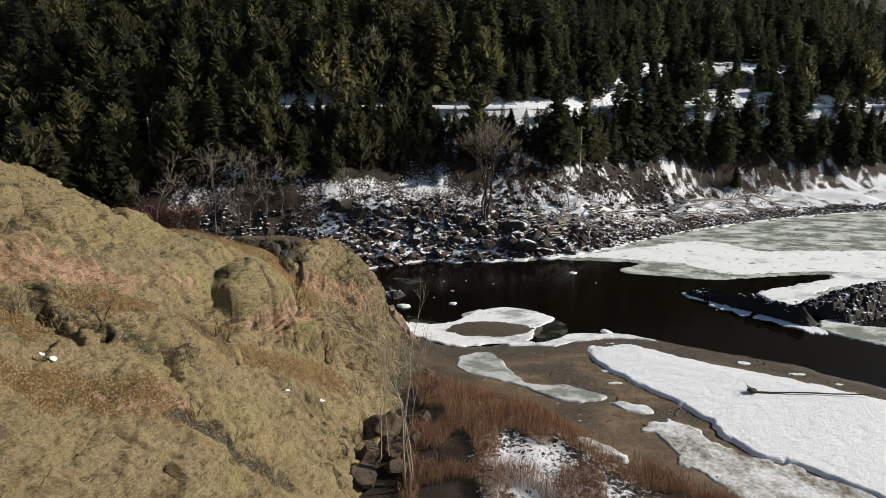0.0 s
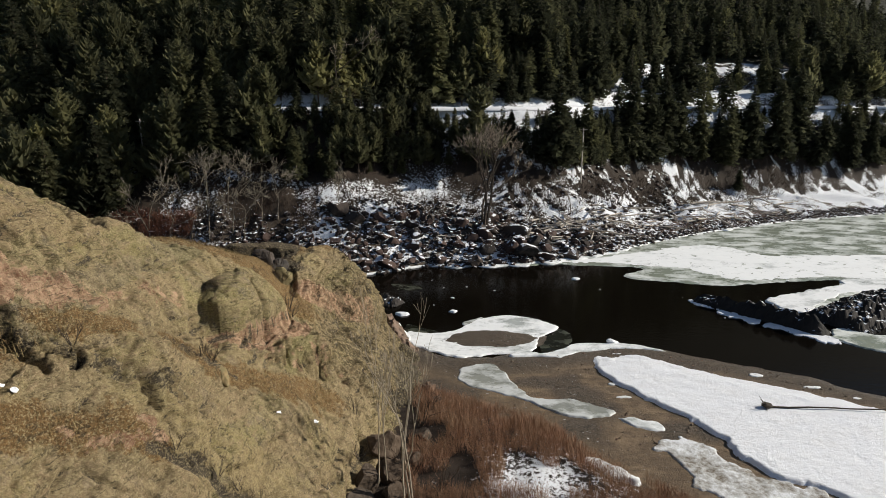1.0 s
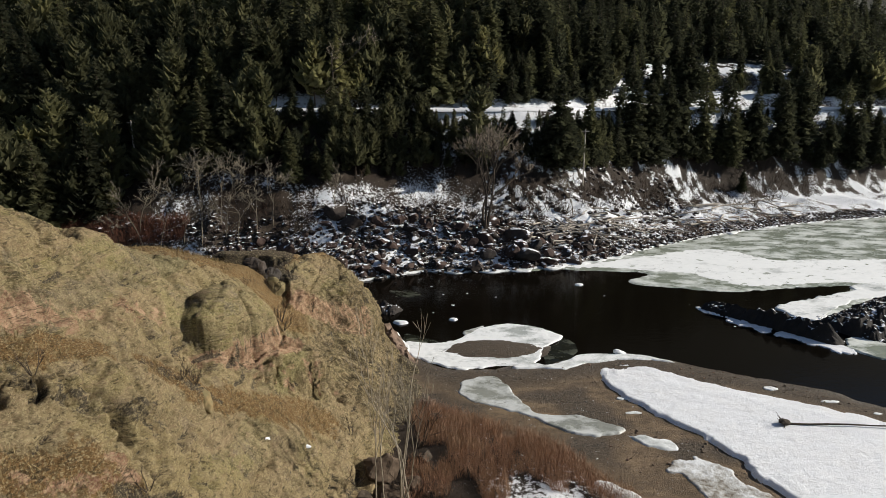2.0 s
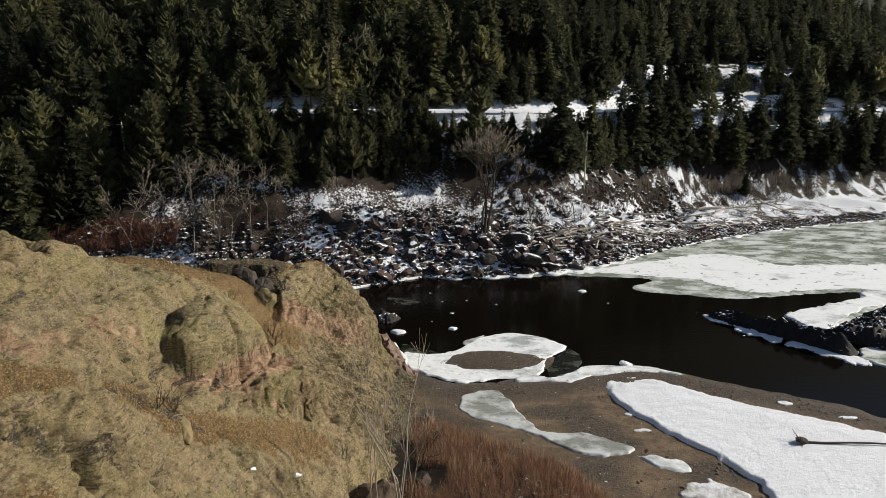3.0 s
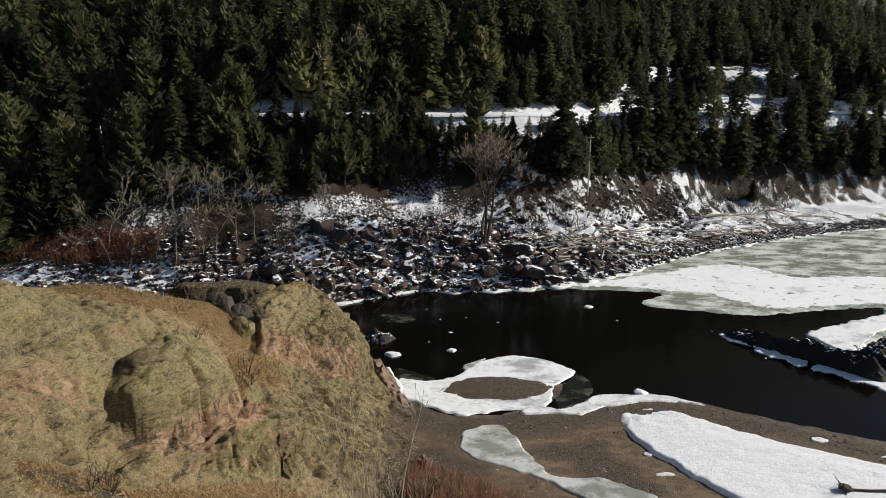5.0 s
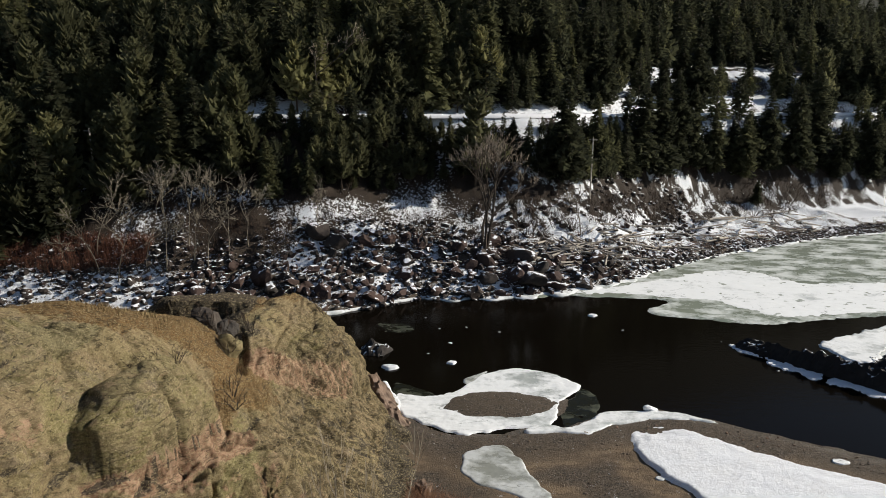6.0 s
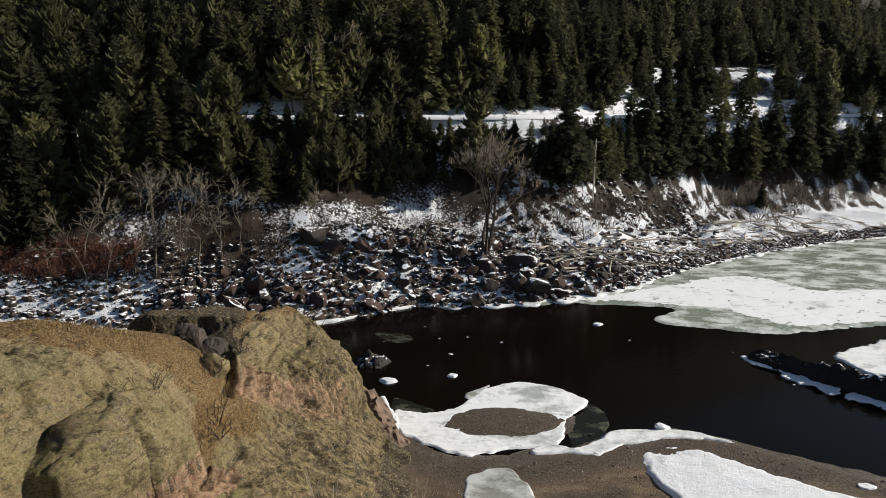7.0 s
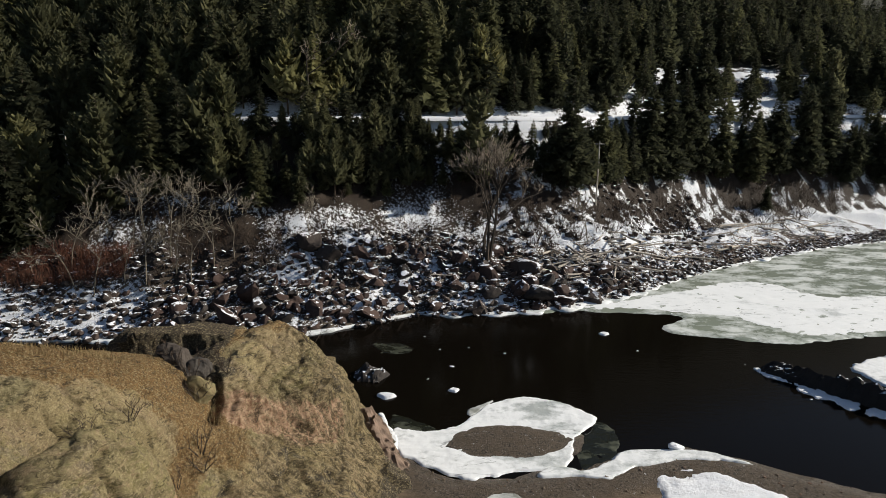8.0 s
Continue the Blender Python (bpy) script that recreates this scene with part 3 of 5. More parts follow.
def along(x, y, line, width):
    """1 on a bent line in plan, falling to 0 at width from it."""
    best = np.full(x.shape, 1e9)
    for (x0, y0), (x1, y1) in zip(line, line[1:]):
        t = np.clip(((x - x0) * (x1 - x0) + (y - y0) * (y1 - y0)) / ((x1 - x0) ** 2 + (y1 - y0) ** 2), 0, 1)
        best = np.minimum(best, (x - x0 - t * (x1 - x0)) ** 2 + (y - y0 - t * (y1 - y0)) ** 2)
    return 1 - smooth(0.15 * width, width, np.sqrt(best))


def slabs(a, b, c, sa, sb, sc, lift, tilt, crack, depth, seed):
    """Fractured slabs: each cell has its own height and tilt, with a crack between cells."""
    i, j, k = (np.floor(v).astype(np.int64) for v in (a / sa, b / sb, c / sc))
    f1, f2 = np.full(a.shape, 9.0), np.full(a.shape, 9.0)
    out = np.zeros(a.shape)
    for u in (-1, 0, 1):
        for v in (-1, 0, 1):
            for w in (-1, 0, 1):
                p, q, r = i + u, j + v, k + w
                da, db, dc = a / sa - p - hashed(p, q, r, seed), b / sb - q - hashed(p, q, r, seed + 1), c / sc - r - hashed(p, q, r, seed + 2)
                d = np.maximum(np.maximum(np.abs(da), np.abs(db)), np.abs(dc)) * 0.6 + 0.4 * np.sqrt(da * da + db * db + dc * dc)
                value = lift * (hashed(p, q, r, seed + 3) - 0.5) + tilt * (da * sa * (hashed(p, q, r, seed + 4) - 0.5) + db * sb * (hashed(p, q, r, seed + 5) - 0.5))
                near = d < f1
                f2 = np.where(near, f1, np.minimum(f2, d))
                out = np.where(near, value, out)
                f1 = np.where(near, d, f1)
    return out - depth * (1 - smooth(0, crack, f2 - f1))


LEDGE = [(-15.6, 39.0), (-14.4, 39.6), (-13.2, 40.7), (-12.2, 42.0), (-11.5, 43.5), (-10.7, 45.3), (-10.0, 47.0)]
SLAB_FOOT = [(-13.0, 39.2), (-11.2, 40.9), (-9.9, 42.6), (-8.9, 44.6), (-8.4, 46.6), (-7.6, 48.2)]
OUTCROP = [(-18.5, 25.6), (-16.8, 26.2), (-15.4, 26.9), (-14.1, 27.8), (-12.9, 28.6)]
SCARP = [(-20.4, 23.6), (-19.4, 26.2), (-18.5, 28.6), (-17.8, 31.0)]
BENCH = [(-21.0, 21.0), (-19.4, 23.4), (-18.0, 25.2), (-17.0, 28.4), (-16.2, 31.0)]
LOWER_BENCH = [(-16.2, 21.6), (-14.8, 23.4), (-13.4, 24.8), (-12.3, 25.6)]
GULLY = [(-12.2, 25.4), (-11.3, 26.2), (-10.3, 27.0), (-9.2, 28.0), (-8.2, 29.4)]
STRIP = [(-13.2, 34.4), (-11.6, 36.6), (-10.2, 38.6), (-8.9, 41.0), (-7.8, 43.6)]
HOLLOW = [(-14.6, 33.2), (-13.4, 34.4), (-12.6, 35.4)]
SADDLE = [(-26, 51.0), (-21.5, 53.0), (-17.5, 54.6), (-15.0, 55.2), (-13.2, 54.4)]
RUNNEL = [(-13.6, 54.4), (-13.4, 51.0), (-12.6, 48.0), (-11.4, 46.4)]
MOUND_FACE = [(-13.0, 57.0), (-10.9, 58.6), (-9.0, 60.6), (-7.6, 63.4)]
FAINT = [(-18.2, 31.6), (-17.3, 34.2), (-16.9, 36.8), (-16.3, 38.8)]
# clefts: line, width, depth
CLEFTS = [([(-13.9, 57.6), (-13.5, 56.2), (-13.2, 55.2)], 0.45, 1.8), ([(-13.2, 43.6), (-12.6, 42.8), (-11.9, 41.8)], 0.24, 0.4),
          ([(-10.4, 47.6), (-9.2, 46.4), (-8.2, 47.4), (-7.2, 47.6)], 0.5, 1.1), ([(-23.2, 39.8), (-21.6, 38.9), (-20.2, 37.6)], 0.5, 1.6), ([(-22.0, 35.4), (-20.8, 35.2), (-19.9, 34.6)], 0.4, 1.2),
          ([(-18.6, 26.0), (-17.6, 25.4), (-16.6, 25.3)], 0.5, 1.0), ([(-14.4, 28.2), (-13.6, 27.6), (-13.0, 27.4)], 0.5, 0.9), ([(-16.2, 27.0), (-15.4, 26.2)], 0.35, 0.8),
          ([(-5.4, 38.4), (-4.8, 41.8)], 0.9, 0.9), ([(-15.2, 35.8), (-15.0, 34.6)], 0.35, 0.9), ([(-10.9, 42.6), (-10.4, 42.0)], 0.25, 0.6)]


def build_hill():
    xs, ys = spaced((-75, -34, 0.8), (-34, 3, 0.11)), spaced((-70, 14, 1.6), (14, 78, 0.125))
    x, y = np.meshgrid(xs, ys)
    wx, wy = x + 0.12 * fbm(x / 4, y / 4, 0, 60, 2), y + 0.12 * fbm(x / 4, y / 4, 0, 63, 2)
    z = hill_height(wx, wy)
    gy, gx = np.gradient(z, ys, xs)
    n = np.stack([-gx, -gy, np.ones_like(z)], -1)
    n /= np.linalg.norm(n, axis=-1)[..., None]
    # a runs along the strike, b down the slope, c into it
    a, b, c = y + 0.25 * x, 0.7 * z - 0.7 * x, 0.7 * z + 0.7 * x
    ja, jb = a + 0.35 * fbm(x / 1.5, y / 1.5, z / 1.5, 7, 3), b + 0.22 * fbm(x / 1.5, y / 1.5, z / 1.5, 17, 3)
    jx, jy = x + 0.3 * fbm(x, y, 0, 142, 3), y + 0.3 * fbm(x, y, 0, 145, 3)
    on = lambda line, width: along(jx, jy, line, width)
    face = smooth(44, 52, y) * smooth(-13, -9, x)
    steep = 1 - smooth(0.3, 0.6, n[..., 2])
    rocky = 0.55 * smooth(0.15, 0.5, fbm(x / 6, y / 6, z / 6, 90, 3))
    for line, width in ((LEDGE, 0.8), (SLAB_FOOT, 0.9), (OUTCROP, 1.6), (SCARP, 1.2), (MOUND_FACE, 1.8), (FAINT, 0.8)):
        rocky = np.maximum(rocky, on(line, width))
    rocky = np.minimum(rocky, 1 - 0.6 * steep)
    knob = (1 - smooth(0.9, 1.25, np.hypot((0.6 * (x + 14.2) + 0.8 * (y - 43.0)) / 3.9, (0.8 * (x + 14.2) - 0.6 * (y - 43.0)) / 2.7))) * smooth(11.8, 12.8, z)
    rocky = rocky * (1 - 0.9 * knob)
    turf = np.zeros_like(z)
    for line, width, much in ((BENCH, 1.5, 0.9), (LOWER_BENCH, 1.5, 1.0), (STRIP, 1.9, 0.9), (HOLLOW, 1.3, 0.8), (SADDLE, 4.4, 1.2), (RUNNEL, 1.5, 1.0), (GULLY, 0.8, 0.5)):
        turf = np.maximum(turf, much * on(line, width))
    turf = np.maximum(turf, smooth(46, 50, y) * smooth(-1, 2, np.interp(y, HILL_Y, HILL_CREST) + 2.0 - x) * smooth(0.6, 0.8, n[..., 2]))
    turf = turf * (1 - 0.8 * on(OUTCROP, 1.3)) * (1 - steep)
    pink = np.maximum.reduce([1.4 * on(LEDGE, 1.6) * (1 - smooth(12.1, 13.4, z)), 0.75 * on(SCARP, 1.1), 1.0 * on(MOUND_FACE, 1.9) * (1 - smooth(0.2, 1.6, z - np.interp(x, [-13, -7.6], [10.6, 7.0]))), 0.55 * on(FAINT, 0.8), 0.5 * on(SLAB_FOOT, 0.5), 0.6 * on([(-14.6, 23.2), (-13.2, 24.2), (-12.4, 26.2)], 0.7)])
    moss = np.maximum.reduce([0.4 * knob, on([(-19.6, 44.6), (-18.2, 47.2)], 2.2), on([(-16.4, 47.4), (-14.8, 49.6)], 2.0), 0.8 * on([(-10.6, 41.6), (-9.4, 44.6)], 1.3), 0.8 * on([(-15.2, 60.5), (-12.0, 60.6)], 1.8)])
    straw = np.maximum.reduce([on([(-13.4, 53.8), (-12.2, 53.0), (-11.2, 53.4)], 1.3), 0.6 * on([(-12.6, 26.6), (-10.8, 28.4), (-8.4, 31.0)], 2.5)])
    # dark rock and brush, plus shade painted on the ledge behind the mound
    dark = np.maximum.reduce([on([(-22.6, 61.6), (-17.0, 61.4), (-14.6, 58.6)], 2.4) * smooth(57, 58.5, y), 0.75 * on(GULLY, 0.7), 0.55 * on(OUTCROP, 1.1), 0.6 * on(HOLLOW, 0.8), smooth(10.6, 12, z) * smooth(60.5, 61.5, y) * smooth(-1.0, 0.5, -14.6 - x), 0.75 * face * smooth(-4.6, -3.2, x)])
    # long swells, moss hummocks, fine roughness
    move = 0.3 * fbm(x / 4.5, y / 4.5, z / 4.5, 94, 2) + 0.14 * fbm(x / 1.6, y / 1.6, z / 1.6, 95, 2) + 0.09 * np.abs(fbm(x / 0.8, y / 0.8, z / 0.8, 96, 2)) + 0.05 * fbm(x / 0.3, y / 0.3, z / 0.3, 98, 2, 0.7)
    # bedding: shallow ledges that follow the slope, and joints across them
    bed = jb / 1.9 + 0.45 * fbm(x / 5, y / 5, z / 5, 101, 2)
    saw = bed - np.floor(bed)
    layer = hashed(np.floor(bed).astype(np.int64), 0 * np.floor(bed).astype(np.int64), 0 * np.floor(bed).astype(np.int64), 55)
    move = move + slabs(ja, jb, c, 4.6, 2.3, 6.0, 0.55, 0.22, 0.05, 0.22, 70) * 0.75 * (1 - 0.7 * turf)
    move = move + 0.36 * (0.45 + 0.55 * rocky) * (layer - 0.5) * smooth(0, 0.12, saw) * (1 - smooth(0.9, 1.0, saw))
    move = move - 0.12 * (0.15 + 0.85 * rocky) * (1 - smooth(0.0, 0.07, np.abs(saw - 0.02))) * smooth(-0.1, 0.3, vnoise(x / 2, y / 2, z / 2, 103))
    move = move + rocky * (slabs(ja, jb, c, 2.3, 1.1, 4.0, 0.4, 0.2, 0.07, 0.3, 80) + slabs(ja, jb, c, 0.8, 0.4, 1.5, 0.1, 0.15, 0.14, 0.09, 85))
    # furrows down the river face
    furrow = np.maximum(groove((a + 0.5 * b) / 1.9, b / 9, c / 4, 105, 0.3), 0.55 * groove((a + 0.5 * b) / 0.8, b / 6, c / 3, 115, 0.35))
    move = move - 0.5 * face * furrow
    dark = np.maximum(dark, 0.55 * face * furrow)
    move = move + 0.25 * on(OUTCROP, 1.2) - 0.35 * on(GULLY, 0.6)
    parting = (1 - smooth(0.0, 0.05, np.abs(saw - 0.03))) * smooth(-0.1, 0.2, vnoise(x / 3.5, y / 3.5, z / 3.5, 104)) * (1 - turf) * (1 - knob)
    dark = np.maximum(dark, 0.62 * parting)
    # long cracks along the bedding and short ones across it
    crack = groove(ja / 6, jb / 1.7, c / 5, 201, 0.17) * smooth(-0.25, 0.1, vnoise(x / 3, y / 3, z / 3, 205))
    crack = np.maximum(crack, 0.85 * groove(ja / 1.9, jb / 5, c / 5, 211, 0.12) * smooth(-0.05, 0.2, vnoise(x / 2.5, y / 2.5, z / 2.5, 215)))
    crack = crack * (1 - 0.8 * turf) * (1 - 0.85 * knob)
    move = move * (1 - 0.5 * knob) - 0.36 * crack
    # cracks are carved and their shade painted in too
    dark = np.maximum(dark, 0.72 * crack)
    # painted shade line at the knob's foot, where no undercut is modelled
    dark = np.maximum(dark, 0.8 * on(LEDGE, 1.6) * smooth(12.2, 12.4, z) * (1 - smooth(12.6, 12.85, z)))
    # each cleft is cut in, then its shade added to the colour
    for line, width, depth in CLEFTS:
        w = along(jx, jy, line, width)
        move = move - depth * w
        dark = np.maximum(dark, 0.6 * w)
    move = move * (1 - 0.45 * turf) * smooth(-0.8, 0.8, z)
    p = np.stack([x, y, z], -1) + n * move[..., None]
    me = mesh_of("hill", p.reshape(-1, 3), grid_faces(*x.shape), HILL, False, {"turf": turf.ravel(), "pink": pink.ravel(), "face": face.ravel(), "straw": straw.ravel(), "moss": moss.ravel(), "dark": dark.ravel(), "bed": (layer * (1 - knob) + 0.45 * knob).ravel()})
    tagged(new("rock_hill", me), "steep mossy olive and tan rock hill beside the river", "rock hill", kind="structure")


# ---- ice ----
def outline(points, steps=6):
    """A smooth closed line through the points."""
    p = np.asarray(points, float)
    out = []
    for i in range(len(p)):
        a, b, c, d = p[i - 1], p[i], p[(i + 1) % len(p)], p[(i + 2) % len(p)]
        for t in np.arange(steps) / steps:
            out.append(0.5 * (2 * b + (c - a) * t + (2 * a - 5 * b + 4 * c - d) * t * t + (3 * b - a - 3 * c + d) * t ** 3))
    return np.array(out)


def inside_distance(x, y, line):
    """How far each place lies inside a closed line; negative outside."""
    best, odd = np.full(x.shape, 1e9), np.zeros(x.shape, bool)
    for (x0, y0), (x1, y1) in zip(line, np.roll(line, -1, 0)):
        dx, dy = x1 - x0, y1 - y0
        t = np.clip(((x - x0) * dx + (y - y0) * dy) / (dx * dx + dy * dy + 1e-12), 0, 1)
        best = np.minimum(best, (x - x0 - t * dx) ** 2 + (y - y0 - t * dy) ** 2)
        if dy:
            odd ^= ((y0 > y) != (y1 > y)) & (x < x0 + (y - y0) * dx / dy)
    return np.where(odd, 1, -1) * np.sqrt(best)


def ice_sheet(name, points, low, high, material, label, seed=0, wobble=0.25, category="ice", rim=0.25, swell=None, relief=0.02):
    """A sheet with an uneven edge, a rounded rim and a slightly rough top."""
    o = outline(points)
    span = max(np.ptp(o[:, 0]), np.ptp(o[:, 1]))
    step = float(np.clip(span / 200, 0.1 if span > 3 else 0.05, 0.45))
    xs, ys = np.arange(o[:, 0].min() - 2 * step - wobble, o[:, 0].max() + 2 * step + wobble, step), np.arange(o[:, 1].min() - 2 * step - wobble, o[:, 1].max() + 2 * step + wobble, step)
    x, y = np.meshgrid(xs, ys)
    deep = inside_distance(x, y, o) + wobble * fbm(x / 1.3, y / 1.3, 0, seed, 3)
    rim = max(rim, 1.5 * step)
    z = low + (high - low) * np.clip(smooth(-step, rim, deep), 0, 1) ** 0.8
    top = smooth(0, 2 * rim, deep)
    z = z + top * relief * fbm(x / 0.9, y / 0.9, 0, seed + 7, 3)
    if swell:
        z = z + smooth(-step, rim, deep) * swell(x, y)
    keep = (deep > -1.8 * step).ravel()
    faces = grid_faces(*x.shape)
    faces = faces[keep[faces].all(1)]
    used = np.unique(faces)
    order = np.zeros(x.size, np.int64)
    order[used] = np.arange(len(used))
    me = mesh_of(name, np.stack([x, y, z], -1).reshape(-1, 3)[used], order[faces], material, False)
    return tagged(new(name, me), label, category)


BAR_SNOW = ((34.1, 59.4, 0.55), (38.1, 56.6, 0.75), (41.2, 54.2, 0.4), (18.5, 54.5, 0.5), (18.2, 57.4, 0.3))


def build_ice():
    # thin and ragged towards the river, thick and undercut towards the bar
    ice_sheet("snow_sheet", [(17.4, 62.6), (18.3, 64.4), (20.2, 65.2), (22.4, 64.9), (25.2, 63.2), (28.0, 60.7), (31.8, 58.4), (36.2, 55.8), (39.6, 53.6), (43.4, 50.4), (52, 42), (48, 30), (38, 33.2), (33.6, 35.4), (30.6, 38.4), (28.2, 40.4), (26.0, 41.8), (25.2, 43.8), (24.7, 46.1), (24.1, 48.2), (22.6, 50.8), (20.5, 53.8), (19.0, 56.8), (18.0, 59.4)], 0.1, 0.38, SNOW, "thick wind-packed snow sheet on the gravel bar", 1, 0.3, "snow", 0.3, lambda x, y: 0.06 * (np.minimum(near_shore(x) - y, 8) - 5.4) + 0.12 * fbm(x / 1.4, y / 1.4, 0, 77, 4) * (1 - smooth(3, 7, near_shore(x) - y)), 0.02)
    ice_sheet("island_ice", [(-3.5, 72.4), (-2.6, 72.6), (-1.0, 72.0), (1.3, 72.3), (3.0, 73.6), (3.9, 74.8), (5.7, 77.0), (8.5, 78.2), (10.8, 78.3), (13.4, 76.9), (16.0, 74.3), (14.7, 72.1), (13.2, 71.0), (12.7, 69.6), (12.3, 68.1), (11.6, 66.8), (10.5, 65.9), (7.6, 65.5), (4.8, 64.8), (2.9, 64.2), (0.2, 65.7), (-1.9, 67.3), (-3.4, 69.7)], -0.1, 0.14, SNOW_ICE, "white snow-covered ice round a gravel islet", 2, 0.22, "ice")
    ice_sheet("ice_shelf", [(3.6, 74.6), (3.5, 76.0), (4.6, 76.9), (6.2, 77.8), (5.7, 76.8), (4.4, 75.2)], -0.1, 0.08, POND_ICE, "thin grey ice shelf beside the gravel islet", 22, 0.15)
    ice_sheet("shore_ice", [(10.2, 66.0), (12.2, 65.4), (13.2, 65.6), (15.3, 67.0), (16.9, 68.2), (18.8, 68.3), (21.2, 68.2), (23.5, 67.8), (26.8, 66.0), (23.2, 66.6), (20.3, 66.5), (17.2, 65.8), (14.9, 64.3), (13.4, 64.0), (11.6, 64.5), (8.4, 64.6)], 0.02, 0.28, SNOW_ICE, "ribbon of white shore ice along the gravel bar", 3, 0.16, "ice", 0.1)
    ob = new("ice_block", rock_mesh("ice_block", SNOW, 404, 2, (1.4, 0.7, 0.5), 9))
    ob.matrix_world = Matrix.LocRotScale((21.4, 68.4, 0.3), Euler((0.1, 0.25, 0.3)), (0.8,) * 3)
    tagged(ob, "small upstanding block of white ice", "ice")
    ice_sheet("shallow_ice", [(13.3, 70.8), (14.6, 72.0), (15.8, 73.4), (16.8, 71.9), (16.6, 69.3), (15.6, 67.4), (13.2, 65.8), (12.2, 65.7), (12.4, 68.1)], -0.1, 0.02, THIN_ICE, "thin dark greenish ice beside the gravel islet", 18, 0.2)
    ice_sheet("shallow_ice", [(-3.9, 75.2), (-2.3, 74.7), (-0.3, 73.3), (0.4, 72.2), (-0.8, 71.4), (-3.2, 69.8), (-4.0, 72)], -0.1, 0.02, THIN_ICE, "thin dark greenish ice beside the rock toe", 20, 0.2)
    ice_sheet("ice_tongue", [(48.5, 85.0), (48.3, 83.0), (49.2, 79.6), (51.0, 79.4), (55.0, 82.6), (60, 86.4), (63.2, 87.9), (70, 89.6), (74, 92.4), (74, 95), (66.4, 95.4), (64.0, 92.2), (57.0, 89.2)], -0.1, 0.21, SNOW_ICE, "white tongue of snowy ice between water and rocks", 19, 0.3)
    ice_sheet("pond_ice", [(2.3, 59.2), (3.0, 61.2), (4.8, 62.4), (6.5, 62.2), (7.5, 60.2), (8.2, 57.4), (9.4, 54.9), (10.6, 54.3), (11.8, 54.2), (12.9, 54.4), (15.0, 53.5), (16.9, 51.7), (15.2, 50.9), (12.8, 50.7), (11.1, 51.8), (9.7, 53.0), (7.7, 54.5), (5.2, 55.9), (3.0, 57.4)], 0.05, 0.33, POND_ICE, "smooth grey ice on a shallow pool of the bar", 5, 0.2, "ice")
    ice_sheet("ice_strip", [(11.9, 43.1), (13.3, 42.9), (15.4, 40.6), (13.5, 40.6)], 0.5, 1.0, SNOW_ICE, "patch of old snow in the willow brush", 6, 0.25, "snow", 0.15)
    ice_sheet("ice_strip", [(16.6, 51.0), (18.4, 50.4), (20.2, 49.9), (20.5, 48.5), (18.5, 48.7), (17.1, 49.6)], 0.1, 0.31, SNOW_ICE, "small white strip of ice on the sand", 7, 0.25)
    for k, (x, y, r) in enumerate(BAR_SNOW):
        ring = [(x + r * math.cos(a + k) * (1.5 + 0.5 * math.sin(3 * a)), y + 0.6 * r * math.sin(a + k)) for a in np.arange(6) * 1.047]
        ice_sheet("ice_strip", ring, 0.05, 0.29, SNOW_ICE, "small patch of old snow on the gravel", 90 + k, 0.25, "snow", 0.1)
    ice_sheet("melting_ice", [(18.5, 46.0), (20.0, 46.9), (21.6, 47.2), (23.0, 45.9), (22.9, 43.8), (25.1, 42.3), (27.7, 40.5), (29.8, 39.0), (33, 36.4), (39, 33), (34, 30), (26, 31.5), (22.8, 35.6), (20.6, 39.2), (19.6, 41.0), (19.8, 43.1)], 0.1, 0.33, PATCHY, "patchy melting ice at the foot of the snow sheet", 8, 0.45, "ice", 0.05)
    river = ice_sheet("river_ice", [(15.0, 104.6), (17.5, 104.6), (20.4, 105.8), (24.7, 104.7), (29.6, 104.2), (34.6, 103.4), (36.0, 101.8), (33.6, 100.0), (31.4, 98.4), (31.4, 96.8), (33.6, 95.5), (37.5, 94.5), (41.6, 92.9), (46.2, 92.3), (52.3, 93.4), (59.0, 94.6), (66, 95.0), (62.5, 91.6), (57, 88.8), (48.8, 84.6), (50.2, 80.6), (54.9, 81.3), (60, 85.5), (66, 88.8), (74, 91), (110, 92), (170, 100), (170, 168), (119, 157), (106, 153.2), (88, 147), (70, 138.5), (52, 127.8), (39, 118.8), (31, 112.2), (22, 107.6)], -0.12, 0.16, GREY_ICE, "broad sheet of grey and white river ice", 9, 0.3, "ice")
    cover = ice_sheet("snow_cover", [(21.0, 106.9), (24.5, 106.0), (30.0, 105.6), (37.0, 103.6), (42.5, 102.2), (46.0, 98.0), (48.6, 94.6), (53.0, 94.8), (60.1, 96.0), (68, 96.4), (76, 93.6), (110, 97), (165, 108), (165, 122), (110, 114.5), (84, 111.8), (72.4, 111.4), (64.0, 111.0), (60.6, 113.4), (58.6, 117.6), (54.1, 119.6), (47.8, 118.6), (40.3, 114.6), (33, 111.0), (27, 108.8)], 0.1, 0.185, COVER_ICE, "white snow lying on the river ice", 10, 0.5, "snow", 0.04)
    cover.parent = river
    del cover["category"]
    ice_sheet("rock_ice", [(49, 69.5), (51.5, 73.5), (55, 71), (60, 71), (66, 72), (70, 66), (62, 62), (54, 64.5)], -0.1, 0.16, GREY_ICE, "grey ice frozen against the dark rocks", 11, 0.3, "ice")
    ice_sheet("ice_floe", [(22.2, 96.0), (22.9, 96.6), (23.6, 96.1), (22.9, 95.4)], -0.1, 0.2, SNOW, "small white ice floe drifting in open water", 12, 0.1)
